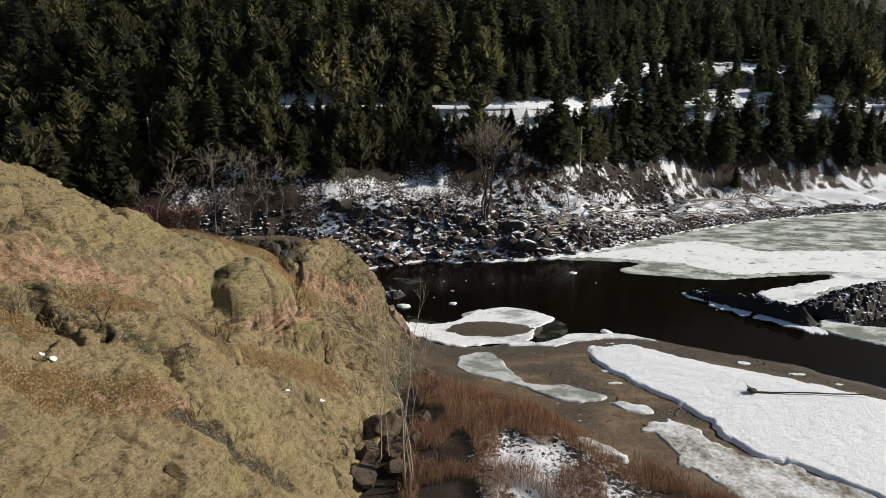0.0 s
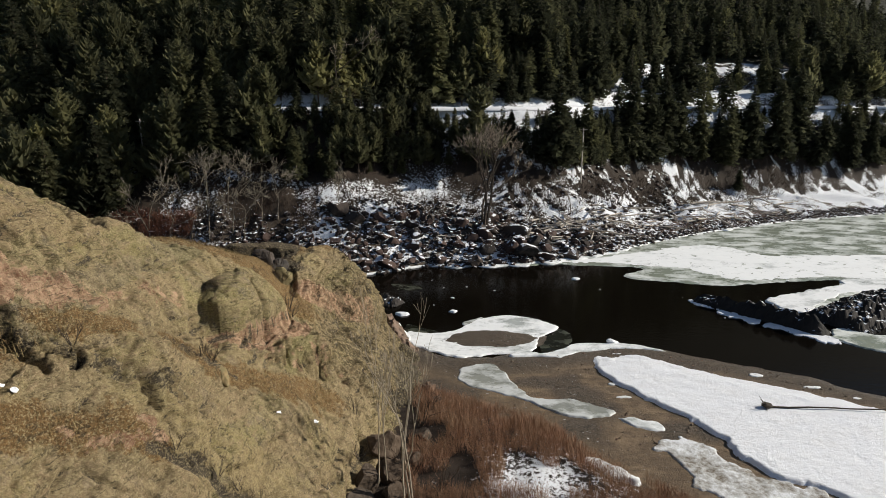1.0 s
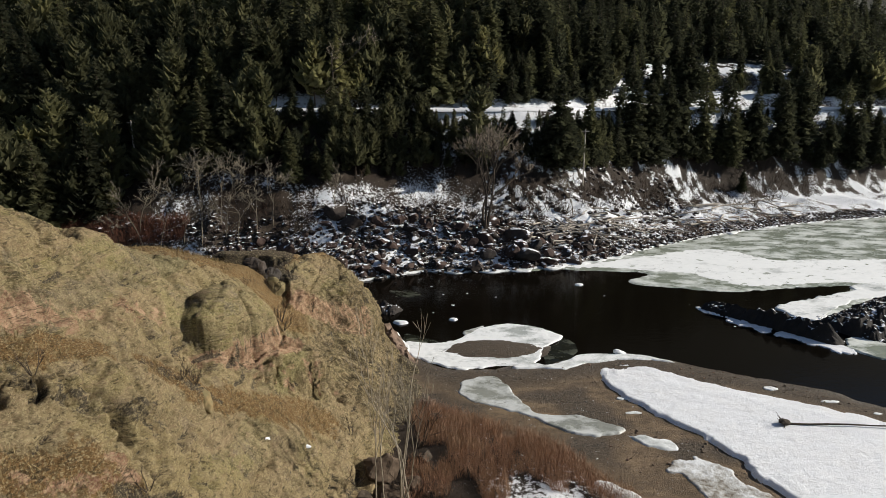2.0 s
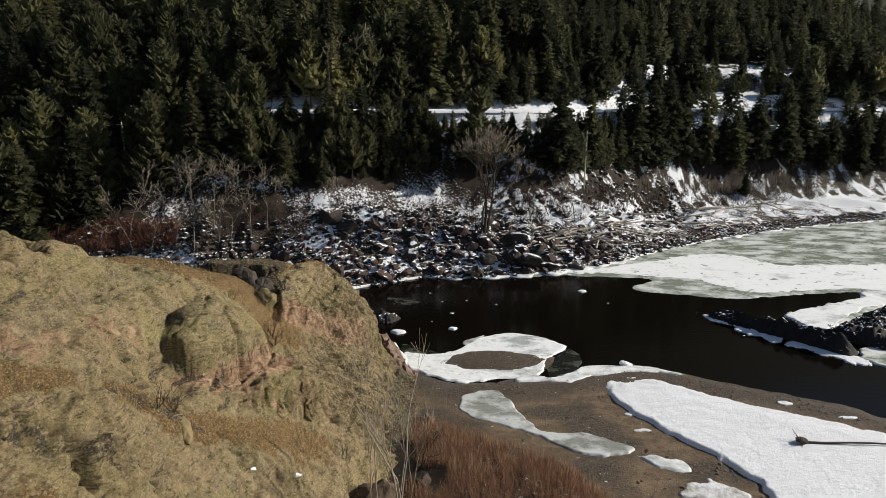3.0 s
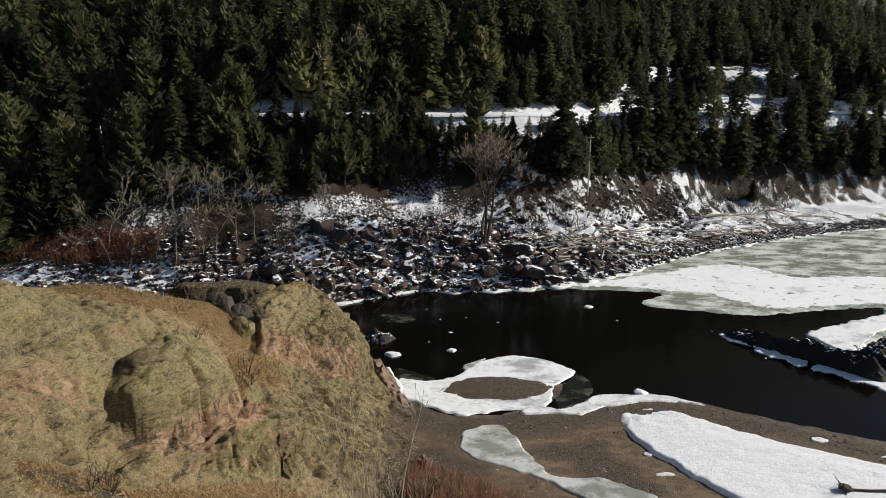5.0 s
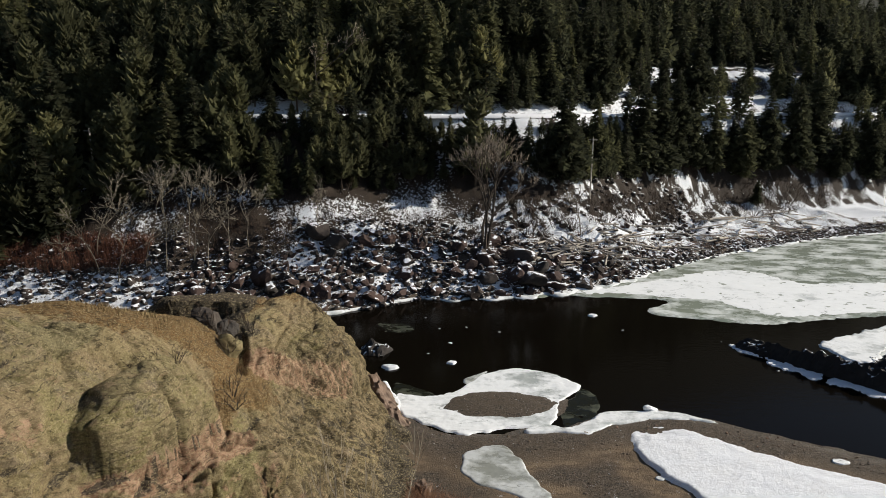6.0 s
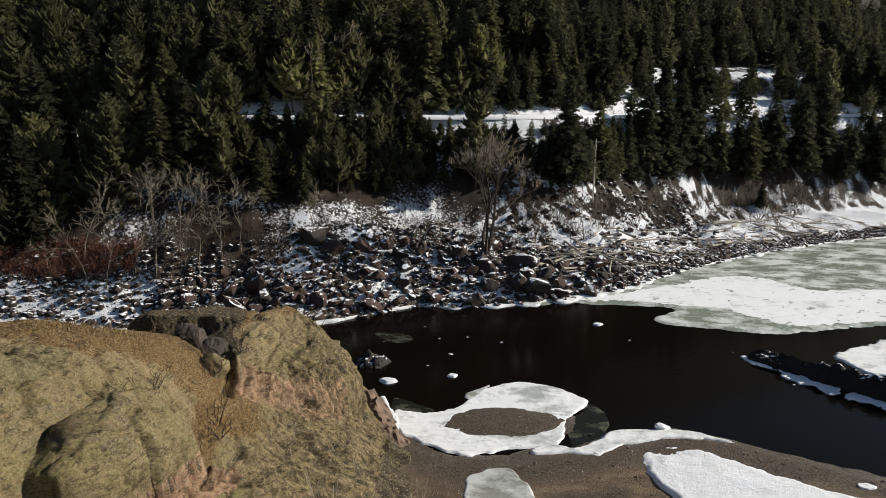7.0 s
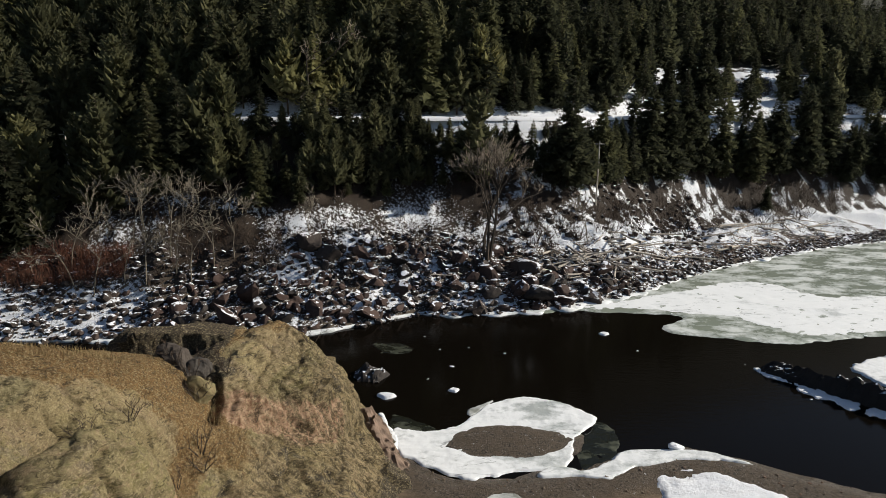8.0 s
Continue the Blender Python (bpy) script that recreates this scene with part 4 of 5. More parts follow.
    ice_sheet("ice_floe", [(1.6, 80.0), (2.2, 80.7), (3.1, 80.4), (2.6, 79.5)], -0.1, 0.2, SNOW, "small white ice floe drifting in open water", 13, 0.1)
    ice_sheet("ice_floe", [(-5.8, 79.2), (-4.6, 79.6), (-3.6, 78.9), (-4.8, 78.2)], -0.1, 0.3, SNOW, "small white ice floe beside the rock", 14, 0.15)
    ice_sheet("ice_floe", [(-7.2, 93), (-4.5, 93.4), (-2.2, 91.6), (-3.5, 89.6), (-6.4, 90.5)], -0.1, 0.03, THIN_ICE, "thin grey ice pan on dark water", 15, 0.4)
    rng = np.random.default_rng(44)
    for k in range(9):
        x = rng.uniform(-6, 40)
        y = rng.uniform(78, 97) - 0.15 * x
        r = rng.uniform(0.1, 0.26)
        ring = [(x + r * math.cos(a) * rng.uniform(0.7, 1.6), y + r * math.sin(a) * rng.uniform(0.5, 1)) for a in np.arange(5) * 1.257]
        ice_sheet("ice_bit", ring, -0.05, 0.05, SNOW, "scrap of white ice drifting on the dark river", 60 + k, 0.05, "ice", 0.03)["group"] = "ice scraps"
    # white rim along the far waterline
    xs = np.arange(-60, 140, 0.7)
    y0 = far_shore(xs)
    wide = np.clip(0.35 + 1.1 * fbm(xs / 3, 0, 0, 120, 4) + 0.5 * smooth(-1, 5, xs) * (1 - smooth(30, 40, xs)), 0.02, 2.2)
    rows = [np.stack([xs, y0 + off + side * wide, 0 * xs + z + 0.06 * fbm(xs / 1.5, off, 0, 121, 2)], -1) for off, side, z in ((0, -1, -0.1), (0.02, -1, 0.12), (0.0, -0.3, 0.25), (0.6, 0, 0.3), (1.4, 0, 0.2))]
    v = np.stack(rows)
    tagged(new("shore_rim_ice", mesh_of("rim", v.reshape(-1, 3), grid_faces(*v.shape[:2]), SNOW_ICE, False)), "narrow white ice rim along the far waterline", "ice")


# ---- stones ----
def rock_mesh(name, material, seed, sub=2, squash=(1, 1, 0.75), chop=8, cuts=(0.5, 0.8), rough=0.08):
    """An angular boulder of radius about 1, cut by random planes."""
    rng = np.random.default_rng(seed)
    bm = bmesh.new()
    bmesh.ops.create_icosphere(bm, subdivisions=sub, radius=1.0)
    planes = [(v / np.linalg.norm(v), rng.uniform(*cuts)) for v in rng.normal(size=(chop, 3))]
    for v in bm.verts:
        p = np.array(v.co)
        for n, d in planes:
            over = p @ n - d
            if over > 0:
                p = p - n * over
        v.co = p * squash
    bmesh.ops.recalc_face_normals(bm, faces=bm.faces)
    me = bpy.data.meshes.new(name)
    bm.to_mesh(me)
    bm.free()
    me.materials.append(material)
    co = np.array([v.co for v in me.vertices])
    co = co * (1 + rough * fbm(*(co.T * 1.7 + seed % 97), seed, 3))[:, None]
    me.vertices.foreach_set("co", co.astype(np.float32).ravel())
    me.update()
    return me


def mesh_arrays(me):
    v = np.array([c.co for c in me.vertices])
    return v, np.array([p.vertices[:] for p in me.polygons])


def turned(v, rng, size):
    e = Euler(rng.uniform(-0.5, 0.5, 3) * (1, 1, 0) + (0, 0, rng.uniform(0, 6.28))).to_matrix()
    return v @ np.array(e).T * size


def build_riprap():
    rng = np.random.default_rng(5)
    kinds = [rock_mesh("boulder", RIPRAP, 200 + k, 3 if k < 3 else 2, (1.2, rng.uniform(0.6, 0.95), rng.uniform(0.5, 0.9)), 11, (0.4, 0.75), 0.14) for k in range(12)]
    small = [mesh_arrays(rock_mesh("stone", RIPRAP, 300 + k, 1)) for k in range(8)]
    made, spots = 0, np.zeros((0, 3))
    while made < 298:
        x, d = rng.uniform(-38, 34), rng.uniform(0.3, 17)
        if d > np.interp(x, [-38, -28, -10, 14, 22, 34], [9, 14, 17, 14, 8, 4]):
            continue
        size = 0.7 + 1.9 * rng.random() ** 2.2
        y = float(far_shore(x)) + d
        if len(spots) and np.any((spots[:, 0] - x) ** 2 + (spots[:, 1] - y) ** 2 < (0.47 * (spots[:, 2] + size)) ** 2):
            continue
        spots = np.vstack([spots, (x, y, size)])
        ob = new("riprap_boulder", kinds[made % 12])
        turn = Euler((rng.uniform(-0.6, 0.6), rng.uniform(-0.6, 0.6), rng.uniform(0, 6.28)))
        ob.matrix_world = Matrix.LocRotScale((x, y, tree_floor(x, y) + 0.3 * size), turn, (size,) * 3)
        tagged(ob, "dark angular boulder with patches of snow on the bank", "boulder", "riprap boulders")
        made += 1
    soup = Soup()
    x = rng.uniform(-64, 125, 5600)
    d = np.maximum(rng.uniform(-0.03, 1, 5600), -0.03) * np.interp(x, [-62, -36, -10, 14, 26, 50, 60, 125], [16, 16, 20, 17, 9, 6, 4, 4])
    strewn = (x > 8) & (x < 62) & (rng.random(5600) < 0.3)
    d = np.where(strewn, rng.uniform(8, 29, 5600), d)
    y = far_shore(x) + d
    z = land(x, y)
    sizes = (0.16 + 0.7 * rng.random(5600) ** 2) * np.where(strewn, 1.1, np.interp(x, [40, 60], [1, 0.6]))
    for p, q, r, size in zip(x, y, z, sizes):
        v, f = small[rng.integers(8)]
        soup.add(turned(v, rng, size) + (p, q, r + 0.25 * size), f)
    tagged(new("bank_stones", soup.mesh("bank_stones", RIPRAP)), "loose dark stones with snow between them on the bank", "stones", kind="stuff")
    pebble = [mesh_arrays(rock_mesh("pebble", GROUND_STONE, 340 + k, 1)) for k in range(6)]
    soup = Soup()
    x, y = rng.uniform(-3, 60, 9000), rng.uniform(30, 69, 9000)
    ok = (near_shore(x) - y > 0.3) & (brush_line(x) - y < 1.5) & (vnoise(x / 3, y / 3, 0, 150) > -0.1) & (np.hypot((x - 5.5) / 4.0, (y - 58.5) / 4.6) > 1) & (np.hypot((x - 12.8) / 4.6, (y - 52.6) / 2.2) > 1)
    x, y = x[ok][:1700], y[ok][:1700]
    for p, q, r, size in zip(x, y, land(x, y), 0.04 + 0.16 * rng.random(len(x)) ** 3):
        v, f = pebble[rng.integers(6)]
        soup.add(turned(v, rng, size) + (p, q, r), f)
    tagged(new("bar_stones", soup.mesh("bar_stones", GROUND_STONE)), "small brown and grey stones strewn over the gravel bar", "stones", kind="stuff")
    # two large boulders and the square block by the water
    for x, y, s, shape in ((-18.6, 112.6, 2.1, (1, 0.8, 1.0)), (-15.6, 111.6, 1.9, (1.1, 0.9, 0.9)), (15.2, 107.4, 2.0, (1.7, 0.9, 0.75)), (15.0, 113.5, 2.2, (1.5, 0.9, 0.8)), (9.0, 107.5, 1.5, (1.2, 0.9, 0.7))):
        ob = new("large_boulder", rock_mesh("large_boulder", RIPRAP, int(x * 7) + 900, 3, shape, 9))
        ob.matrix_world = Matrix.LocRotScale((x, y, float(land(x, y)) + 0.45 * s), Euler((0.1, 0.1, x)), (s,) * 3)
        tagged(ob, "large dark boulder partly capped with snow", "boulder")


def crag(name, a, b, width, height, material, label, seed, lean=0.0, step=0.25):
    """A jagged rock ridge from a to b."""
    a, b = np.array(a, float), np.array(b, float)
    length = np.linalg.norm(b - a)
    us, vs = np.arange(-0.5, length + 0.5, step), np.arange(-width, width + 0.01, step)
    u, v = np.meshgrid(us, vs)
    t = np.clip(u / length, 0, 1)
    ends = smooth(-0.5, 1.5, u) * (1 - smooth(length - 2, length + 0.5, u))
    z = height * ends * (1 - np.abs((v - lean * width) / np.where(v > lean * width, width * (1 - lean), width * (1 + lean))) ** 1.3) * (0.75 + 0.3 * np.sin(3.1 * t + seed)) - 0.4
    way = (b - a) / length
    side = np.array([-way[1], way[0]])
    xy = a + u[..., None] * way + v[..., None] * side
    _, gap, who = worley(u / 3.2 + 0.3 * v, v / 0.9, z / 1.2, seed)
    z = z + ends * (0.6 * (who - 0.5) - 0.25 * (1 - smooth(0, 0.1, gap)) + 0.35 * fbm(u / 0.8, v / 0.8, 0, seed, 4))
    me = mesh_of(name, np.concatenate([xy, z[..., None]], -1).reshape(-1, 3), grid_faces(*u.shape), material)
    return tagged(new(name, me), label, "rock")


def build_river_rocks():
    crag("rock_ridge", (38.2, 85.6), (49.4, 71.2), 2.0, 2.5, DARK_ROCK, "long jagged dark rock ridge with snow along its foot", 401, -0.4)
    crag("rock_ridge", (51.0, 75.0), (72, 86.5), 5.2, 2.9, DARK_ROCK, "large jagged dark rock island in the ice", 402, -0.35)
    crag("river_rock", (-8.6, 83.5), (-4.2, 84.4), 2.0, 1.9, RIPRAP, "low ice-rimmed dark rock in the river", 403)
    crag("rock_toe", (-6.6, 72.6), (-3.4, 64.2), 2.5, 3.9, PINK, "fractured reddish rock toe at the waterline", 404)
    ice_sheet("snow_ledge", [(36.6, 84.6), (38.6, 80.2), (41.0, 76.4), (44.0, 72.0), (47.4, 69.2), (49.4, 69.8), (46.2, 73.6), (41.6, 78.4), (38.0, 84.8)], -0.15, 0.14, SNOW, "snow ledge along the foot of the dark rock ridge", 16, 0.9, "snow")
    ice_sheet("toe_ice", [(-5.0, 75.0), (-4.2, 74.2), (-3.3, 71.2), (-2.9, 68.6), (-3.4, 67.4), (-4.2, 69.0), (-4.6, 72)], -0.1, 0.22, SNOW_ICE, "white ice frozen to the rock toe", 17, 0.25, "ice", 0.08)


def hill_point(x, y):
    return float(hill_height(np.array(x, float), np.array(y, float)))


def build_hill_rocks():
    """Knobs and blocks that stand out of the hill."""
    rng = np.random.default_rng(8)
    def knob(x, y, z, s, shape, mat, label, turn=0.0):
        ob = new("rock_outcrop", rock_mesh("outcrop", mat, int(rng.integers(9999)), 5 if s > 1.5 else 4, shape, 10, (0.5, 0.85), 0.16))
        ob.matrix_world = Matrix.LocRotScale((x, y, z), Euler((0.1, 0.25, turn)), (s,) * 3)
        tagged(ob, label, "rock")

    dark = "boulder lodged on the hill, coloured dark as if shaded"
    knob(-16.6, 58.8, hill_point(-16.6, 58.8) + 0.3, 1.2, (1.3, 1.0, 0.8), SHADE_ROCK, dark)
    knob(-15.2, 58.2, hill_point(-15.2, 58.2) + 0.3, 0.9, (1.2, 0.9, 0.9), SHADE_ROCK, dark, 0.6)
    knob(-14.6, 56.6, hill_point(-14.6, 56.6) + 0.2, 1.2, (1.0, 0.8, 0.9), MOSSY, "rounded mossy boulder beside a dark cleft", 1.2)
    knob(-12.9, 34.9, hill_point(-12.9, 34.9) - 0.05, 0.8, (2.0, 0.6, 0.35), MOSSY, "long tilted tan slab lying on the hill", -0.9)
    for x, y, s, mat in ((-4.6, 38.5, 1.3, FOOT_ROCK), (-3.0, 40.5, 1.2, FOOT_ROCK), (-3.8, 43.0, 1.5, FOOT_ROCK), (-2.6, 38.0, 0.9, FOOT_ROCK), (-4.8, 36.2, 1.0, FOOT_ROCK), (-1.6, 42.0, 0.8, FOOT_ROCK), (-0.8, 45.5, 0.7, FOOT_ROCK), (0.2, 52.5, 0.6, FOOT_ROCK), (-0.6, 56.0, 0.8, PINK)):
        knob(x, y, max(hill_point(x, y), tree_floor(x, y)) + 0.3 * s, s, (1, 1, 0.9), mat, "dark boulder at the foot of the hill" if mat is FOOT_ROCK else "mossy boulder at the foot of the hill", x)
    for x, y, s in ((-9.4, 36.6, 0.5), (-8.0, 38.6, 0.25), (-16.4, 23.3, 0.24), (-16.75, 23.1, 0.16)):
        ob = new("white_stone", rock_mesh("white_stone", SNOW, int(70 - 3 * x), 3, (1.4, 0.7, 0.45), 14, (0.4, 0.8), 0.3))
        ob.matrix_world = Matrix.LocRotScale((x, y, hill_point(x, y) + 0.12), Euler((0.2, 0.5, 1)), (s,) * 3)
        tagged(ob, "small patch of old snow on the hillside", "snow")


# ---- trees ----
def conifer_arrays(seed, height, spread, fine=1.0, ragged=0.25, bare=0.12, pine=False, simple=False):
    """Trunk and crown of a conifer with its base at the origin."""
    rng = np.random.default_rng(seed)
    trunk, crown = Soup(), Soup()
    zs = np.linspace(-0.6, height, 6)
    bend = np.cumsum(rng.normal(0, 0.05, (6, 2)), 0)
    tube(trunk, np.column_stack([bend, zs]), np.linspace(0.014 * height, 0.02, 6), 4 if simple else 6)
    z = height * bare
    while z < height * 0.985:
        u = (z - height * bare) / (height * (1 - bare))
        reach = spread * ((1 - u) ** (0.55 if pine else 0.78)) * (0.6 + 0.4 * min(1, u / 0.12)) * (1 + 0.22 * math.sin(9 * u + seed)) + 0.12
        count = max(4, int(round((5.5 + 2.5 * (1 - u)) * (0.85 if pine else 1.0))))
        turn = rng.uniform(0, 6.28)
        for b in range(count):
            if rng.random() < 0.06 + (0.15 if pine else 0):
                continue
            a = turn + b * 6.283 / count + rng.uniform(-0.35, 0.35)
            r = reach * rng.uniform(1 - ragged * 1.5, 1 + ragged)
            droop = (0.12 if pine else -0.34) * r + 0.3 * r * u
            out, side = np.array([math.cos(a), math.sin(a), 0]), np.array([-math.sin(a), math.cos(a), 0])
            root = np.array([np.interp(z, zs, bend[:, 0]), np.interp(z, zs, bend[:, 1]), z + rng.uniform(-0.35, 0.35)])
            axis = lambda t: root + out * r * t + np.array([0, 0, droop * t * t + 0.1 * r * t])
            vs, ts = [axis(0.1), axis(1.05), axis(0.5) + np.array([0, 0, -0.1 * r - 0.08])], [(0, 1, 2)]
            # sprays on both sides point forward and hang a little
            for t in (0.4, 0.82) if simple else (0.25, 0.45, 0.63, 0.8, 0.95):
                size = (0.8 if simple else 0.46) * r * (1.15 - t) + 0.2
                for sg in (-1, 1):
                    i = len(vs)
                    end = axis(t) + out * size * 0.5 + sg * side * size * rng.uniform(0.65, 1.05) + np.array([0, 0, -size * rng.uniform(-0.3, 0.7)])
                    stand_up = np.array([0, 0, rng.uniform(0.0, 0.2) * r])
                    vs += [axis(t - 0.12) - stand_up, axis(t + 0.13) + stand_up, end]
                    ts.append((i, i + 1, i + 2) if sg < 0 else (i + 1, i, i + 2))
            crown.add(vs, ts)
        z += 0.42 / fine * rng.uniform(0.75, 1.25) * (1.25 - 0.5 * u)
    tip = np.array([bend[-1, 0], bend[-1, 1], height])
    for k in range(5):
        a = k * 1.26
        o = np.array([math.cos(a), math.sin(a), 0])
        crown.add([tip + (0, 0, 0.35), tip + o * 0.1 - (0, 0, 0.1), tip + o * 0.28 - (0, 0, 0.6)], [(0, 1, 2)])
    return trunk, crown


def tree_floor(x, y):
    return float(land(np.array(x, float), np.array(y, float)))


def conifer_ground(x, y, rng):
    """Which of the places may carry a conifer: off the road, above the open bank, out of the clearings."""
    d = bank_distance(x, y)
    s = np.interp(x, [-24, 36, 56], [34, 35, 37])
    low = np.interp(x, [-90, -75, -62, -52, -33, -12, 10, 20, 36, 60, 90, 120], [8, 9, 13, 20, 25, 26, 27, 27, 26, 29, 27, 25])
    ok = (d > low) & ((d < s - 0.8) | (d > s + 8.2))
    ok &= ~((x > 36) & (d < 36)) | (rng.random(x.shape) < 0.13)
    ok &= ~((x > 40) & (x < 135) & (d > 44) & (d < 63)) | (rng.random(x.shape) < 0.02)
    ok &= ~((x > 62) & (x < 150) & (d > 58) & (d < 74)) | (rng.random(x.shape) < 0.1)
    ok &= ~((x > 28) & (x < 44) & (d > 43) & (d < 54)) | (rng.random(x.shape) < 0.1)
    ok &= ~((x > 1) & (x < 24) & (d > 26) & (d < 36)) | (rng.random(x.shape) < 0.07)
    for cx, cy, r in ((15.5, 150, 3.5), (17, 155, 3), (18.5, 160, 3), (-30, 137, 3), (26, 154, 4), (34, 158, 4), (-56.9, 118.6, 4.5), (-53.5, 112.5, 4.5)):
        ok &= ((x - cx) ** 2 + (y - cy) ** 2 > r * r) | (rng.random(x.shape) < 0.05)
    return ok


def scatter(rng, count, x0, x1, d0, d1, gap, power=1.0, taken=()):
    """Up to count places on wooded ground, at least gap apart, with the distance from the bank growing from d0 to d1."""
    x = rng.uniform(x0, x1, 40 * count)
    d = d0 + (d1 - d0) * rng.random(40 * count) ** power
    y = far_shore(x) + d / np.interp(x, [-20, 30, 60], [1.0, 0.95, SHORE_LEAN])
    ok = conifer_ground(x, y, rng)
    cells, out = {}, []
    for p in taken:
        cells.setdefault((int(p[0] // gap), int(p[1] // gap)), []).append(p)
    for p in zip(x[ok], y[ok]):
        i, j = int(p[0] // gap), int(p[1] // gap)
        if any((p[0] - q[0]) ** 2 + (p[1] - q[1]) ** 2 < gap * gap for a in (-1, 0, 1) for b in (-1, 0, 1) for q in cells.get((i + a, j + b), ())):
            continue
        cells.setdefault((i, j), []).append(p)
        out.append(p)
        if len(out) == count:
            break
    return np.array(out)


def build_forest():
    rng = np.random.default_rng(11)
    kinds = []
    for k in range(10):
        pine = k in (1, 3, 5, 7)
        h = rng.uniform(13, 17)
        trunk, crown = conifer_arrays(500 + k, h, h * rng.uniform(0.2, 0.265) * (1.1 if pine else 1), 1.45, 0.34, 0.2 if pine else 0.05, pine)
        kinds.append((trunk.mesh("trunk", BARK), crown.mesh("crown", LIT_PINE if pine else NEEDLES), pine))
    stand = ((8.7, 131, 20), (26.7, 137.5, 20), (60.5, 165, 22), (49, 157.5, 17), (65.8, 168.5, 18), (82, 173, 19.5), (42.5, 170, 19.5), (-39.5, 143, 17), (-51, 143, 15),
             (-4.3, 150, 14), (-27.5, 117.7, 9.3), (-21, 118.6, 6.7), (-15.8, 122.4, 9.1), (-70.7, 113.5, 15), (-79, 113.7, 13.5), (-61.4, 114.8, 15), (-53, 122.9, 9), (123, 208, 20),
             (76, 191, 21.4), (82.9, 165.9, 5.5), (100.9, 182, 19.9), (129, 190, 16.5), (-27, 146, 14), (-10.2, 125.8, 7.1), (15.8, 135.6, 7.7), (55, 160.5, 19), (73, 170, 16), (91, 178, 20), (35.5, 146, 14), (109, 187, 20))
    near = scatter(rng, 265, -92, 150, 6, 62, 3.9, 1.0, [(x, y) for x, y, _ in stand])
    near = np.concatenate([np.array(stand), np.column_stack([near, np.zeros(len(near))])])
    depth = bank_distance(near[:, 0], near[:, 1])
    for (x, y, tall), z, d in zip(near, land(near[:, 0], near[:, 1]), depth):
        # more pale pines on the left, standing in for its brighter light
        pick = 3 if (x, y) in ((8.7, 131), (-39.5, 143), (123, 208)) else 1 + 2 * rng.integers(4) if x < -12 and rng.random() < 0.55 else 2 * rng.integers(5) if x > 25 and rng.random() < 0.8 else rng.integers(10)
        trunk, crown, pine = kinds[pick]
        size = tall / 15.0 if tall else rng.uniform(0.5, 1.3) * (np.interp(x, [-60, -36, -28, 34, 50], [1.0, 0.95, 0.5, 0.55, 0.75]) if d < 36 else 1.0)
        if not tall and d < 36 and x > -2 and rng.random() < 0.85:
            size = min(size, (27.0 - z) / 15)
            if size < 0.18:
                continue
        tree = new("pine_tree" if pine else "spruce_tree")
        part("trunk", trunk, tree)
        part("crown", crown, tree)
        tree.matrix_world = Matrix.LocRotScale((x, y, z), Euler((rng.normal(0, 0.02), rng.normal(0, 0.02), rng.uniform(0, 6.28))), (size * rng.uniform(0.9, 1.1), size * rng.uniform(0.9, 1.1), size))
        tagged(tree, "yellow-green pine on the snowy slope" if pine else "dark green spruce on the snowy slope", "tree", "conifers by the road")
    # the rest of the woods, in one piece
    far = []
    for k in range(9):
        h = rng.uniform(15, 22)
        t, c = conifer_arrays(600 + k, h, h * rng.uniform(0.2, 0.27), 0.76, 0.35, 0.06, k in (3, 6), True)
        far.append((t.arrays(), c.arrays()))
    close = []
    for k in range(5):
        h = rng.uniform(15, 20)
        t, c = conifer_arrays(640 + k, h, h * rng.uniform(0.2, 0.26), 1.05, 0.34, 0.06, k in (1, 3))
        close.append((t.arrays(), c.arrays()))
    more = scatter(rng, 360, -95, 165, 6, 60, 2.6, 1.0, near[:, :2])
    back = scatter(rng, 540, -125, 215, 60, 138, 4.6, 1.2, near[:, :2])
    wood, dim_crowns, lit_crowns = Soup(), Soup(), Soup()
    more = np.concatenate([more, scatter(rng, 150, -22, 48, 22, 33, 1.9, 1.0, np.concatenate([near[:, :2], more]))])
    places = np.concatenate([more, back])
    deep = bank_distance(places[:, 0], places[:, 1])
    for i, ((x, y), z) in enumerate(zip(places, land(places[:, 0], places[:, 1]))):
        (tv, tf), (cv, cf) = close[rng.integers(5)] if y < 150 and x < 10 else far[rng.integers(9)]
        s, a = rng.uniform(0.5, 1.2) * (np.interp(x, [-60, -36, -28, 34, 50], [0.9, 0.85, 0.42, 0.5, 0.55]) if deep[i] < 36 else 0.75 if i < len(more) else 1), rng.uniform(0, 6.28)
        if deep[i] < 36 and x > -2 and rng.random() < 0.9:
            s = min(s, (27.0 - z) / 18.5)
            if s < 0.15:
                continue
        m = np.array([[math.cos(a), -math.sin(a), 0], [math.sin(a), math.cos(a), 0], [0, 0, 1]]) * s
        wood.add(tv @ m.T + (x, y, z), quads=tf[0])
        # left crowns get the paler needles whatever their kind, as painted light
        (lit_crowns if x < 4 + 0.12 * (y - 130) and rng.random() < 0.75 else dim_crowns).add(cv @ m.T + (x, y, z), cf[0], tone=rng.random())
    woods = tagged(new("far_woods"), "dense dark conifer forest covering the mountainside", "forest", kind="stuff")
    tagged(part("trunk", wood.mesh("trunk", BARK), woods), kind="stuff")
    tagged(part("crown", dim_crowns.mesh("crown", NEEDLES), woods), kind="stuff")
    tagged(part("crown", lit_crowns.mesh("crown", LIT_PINE), woods), kind="stuff")


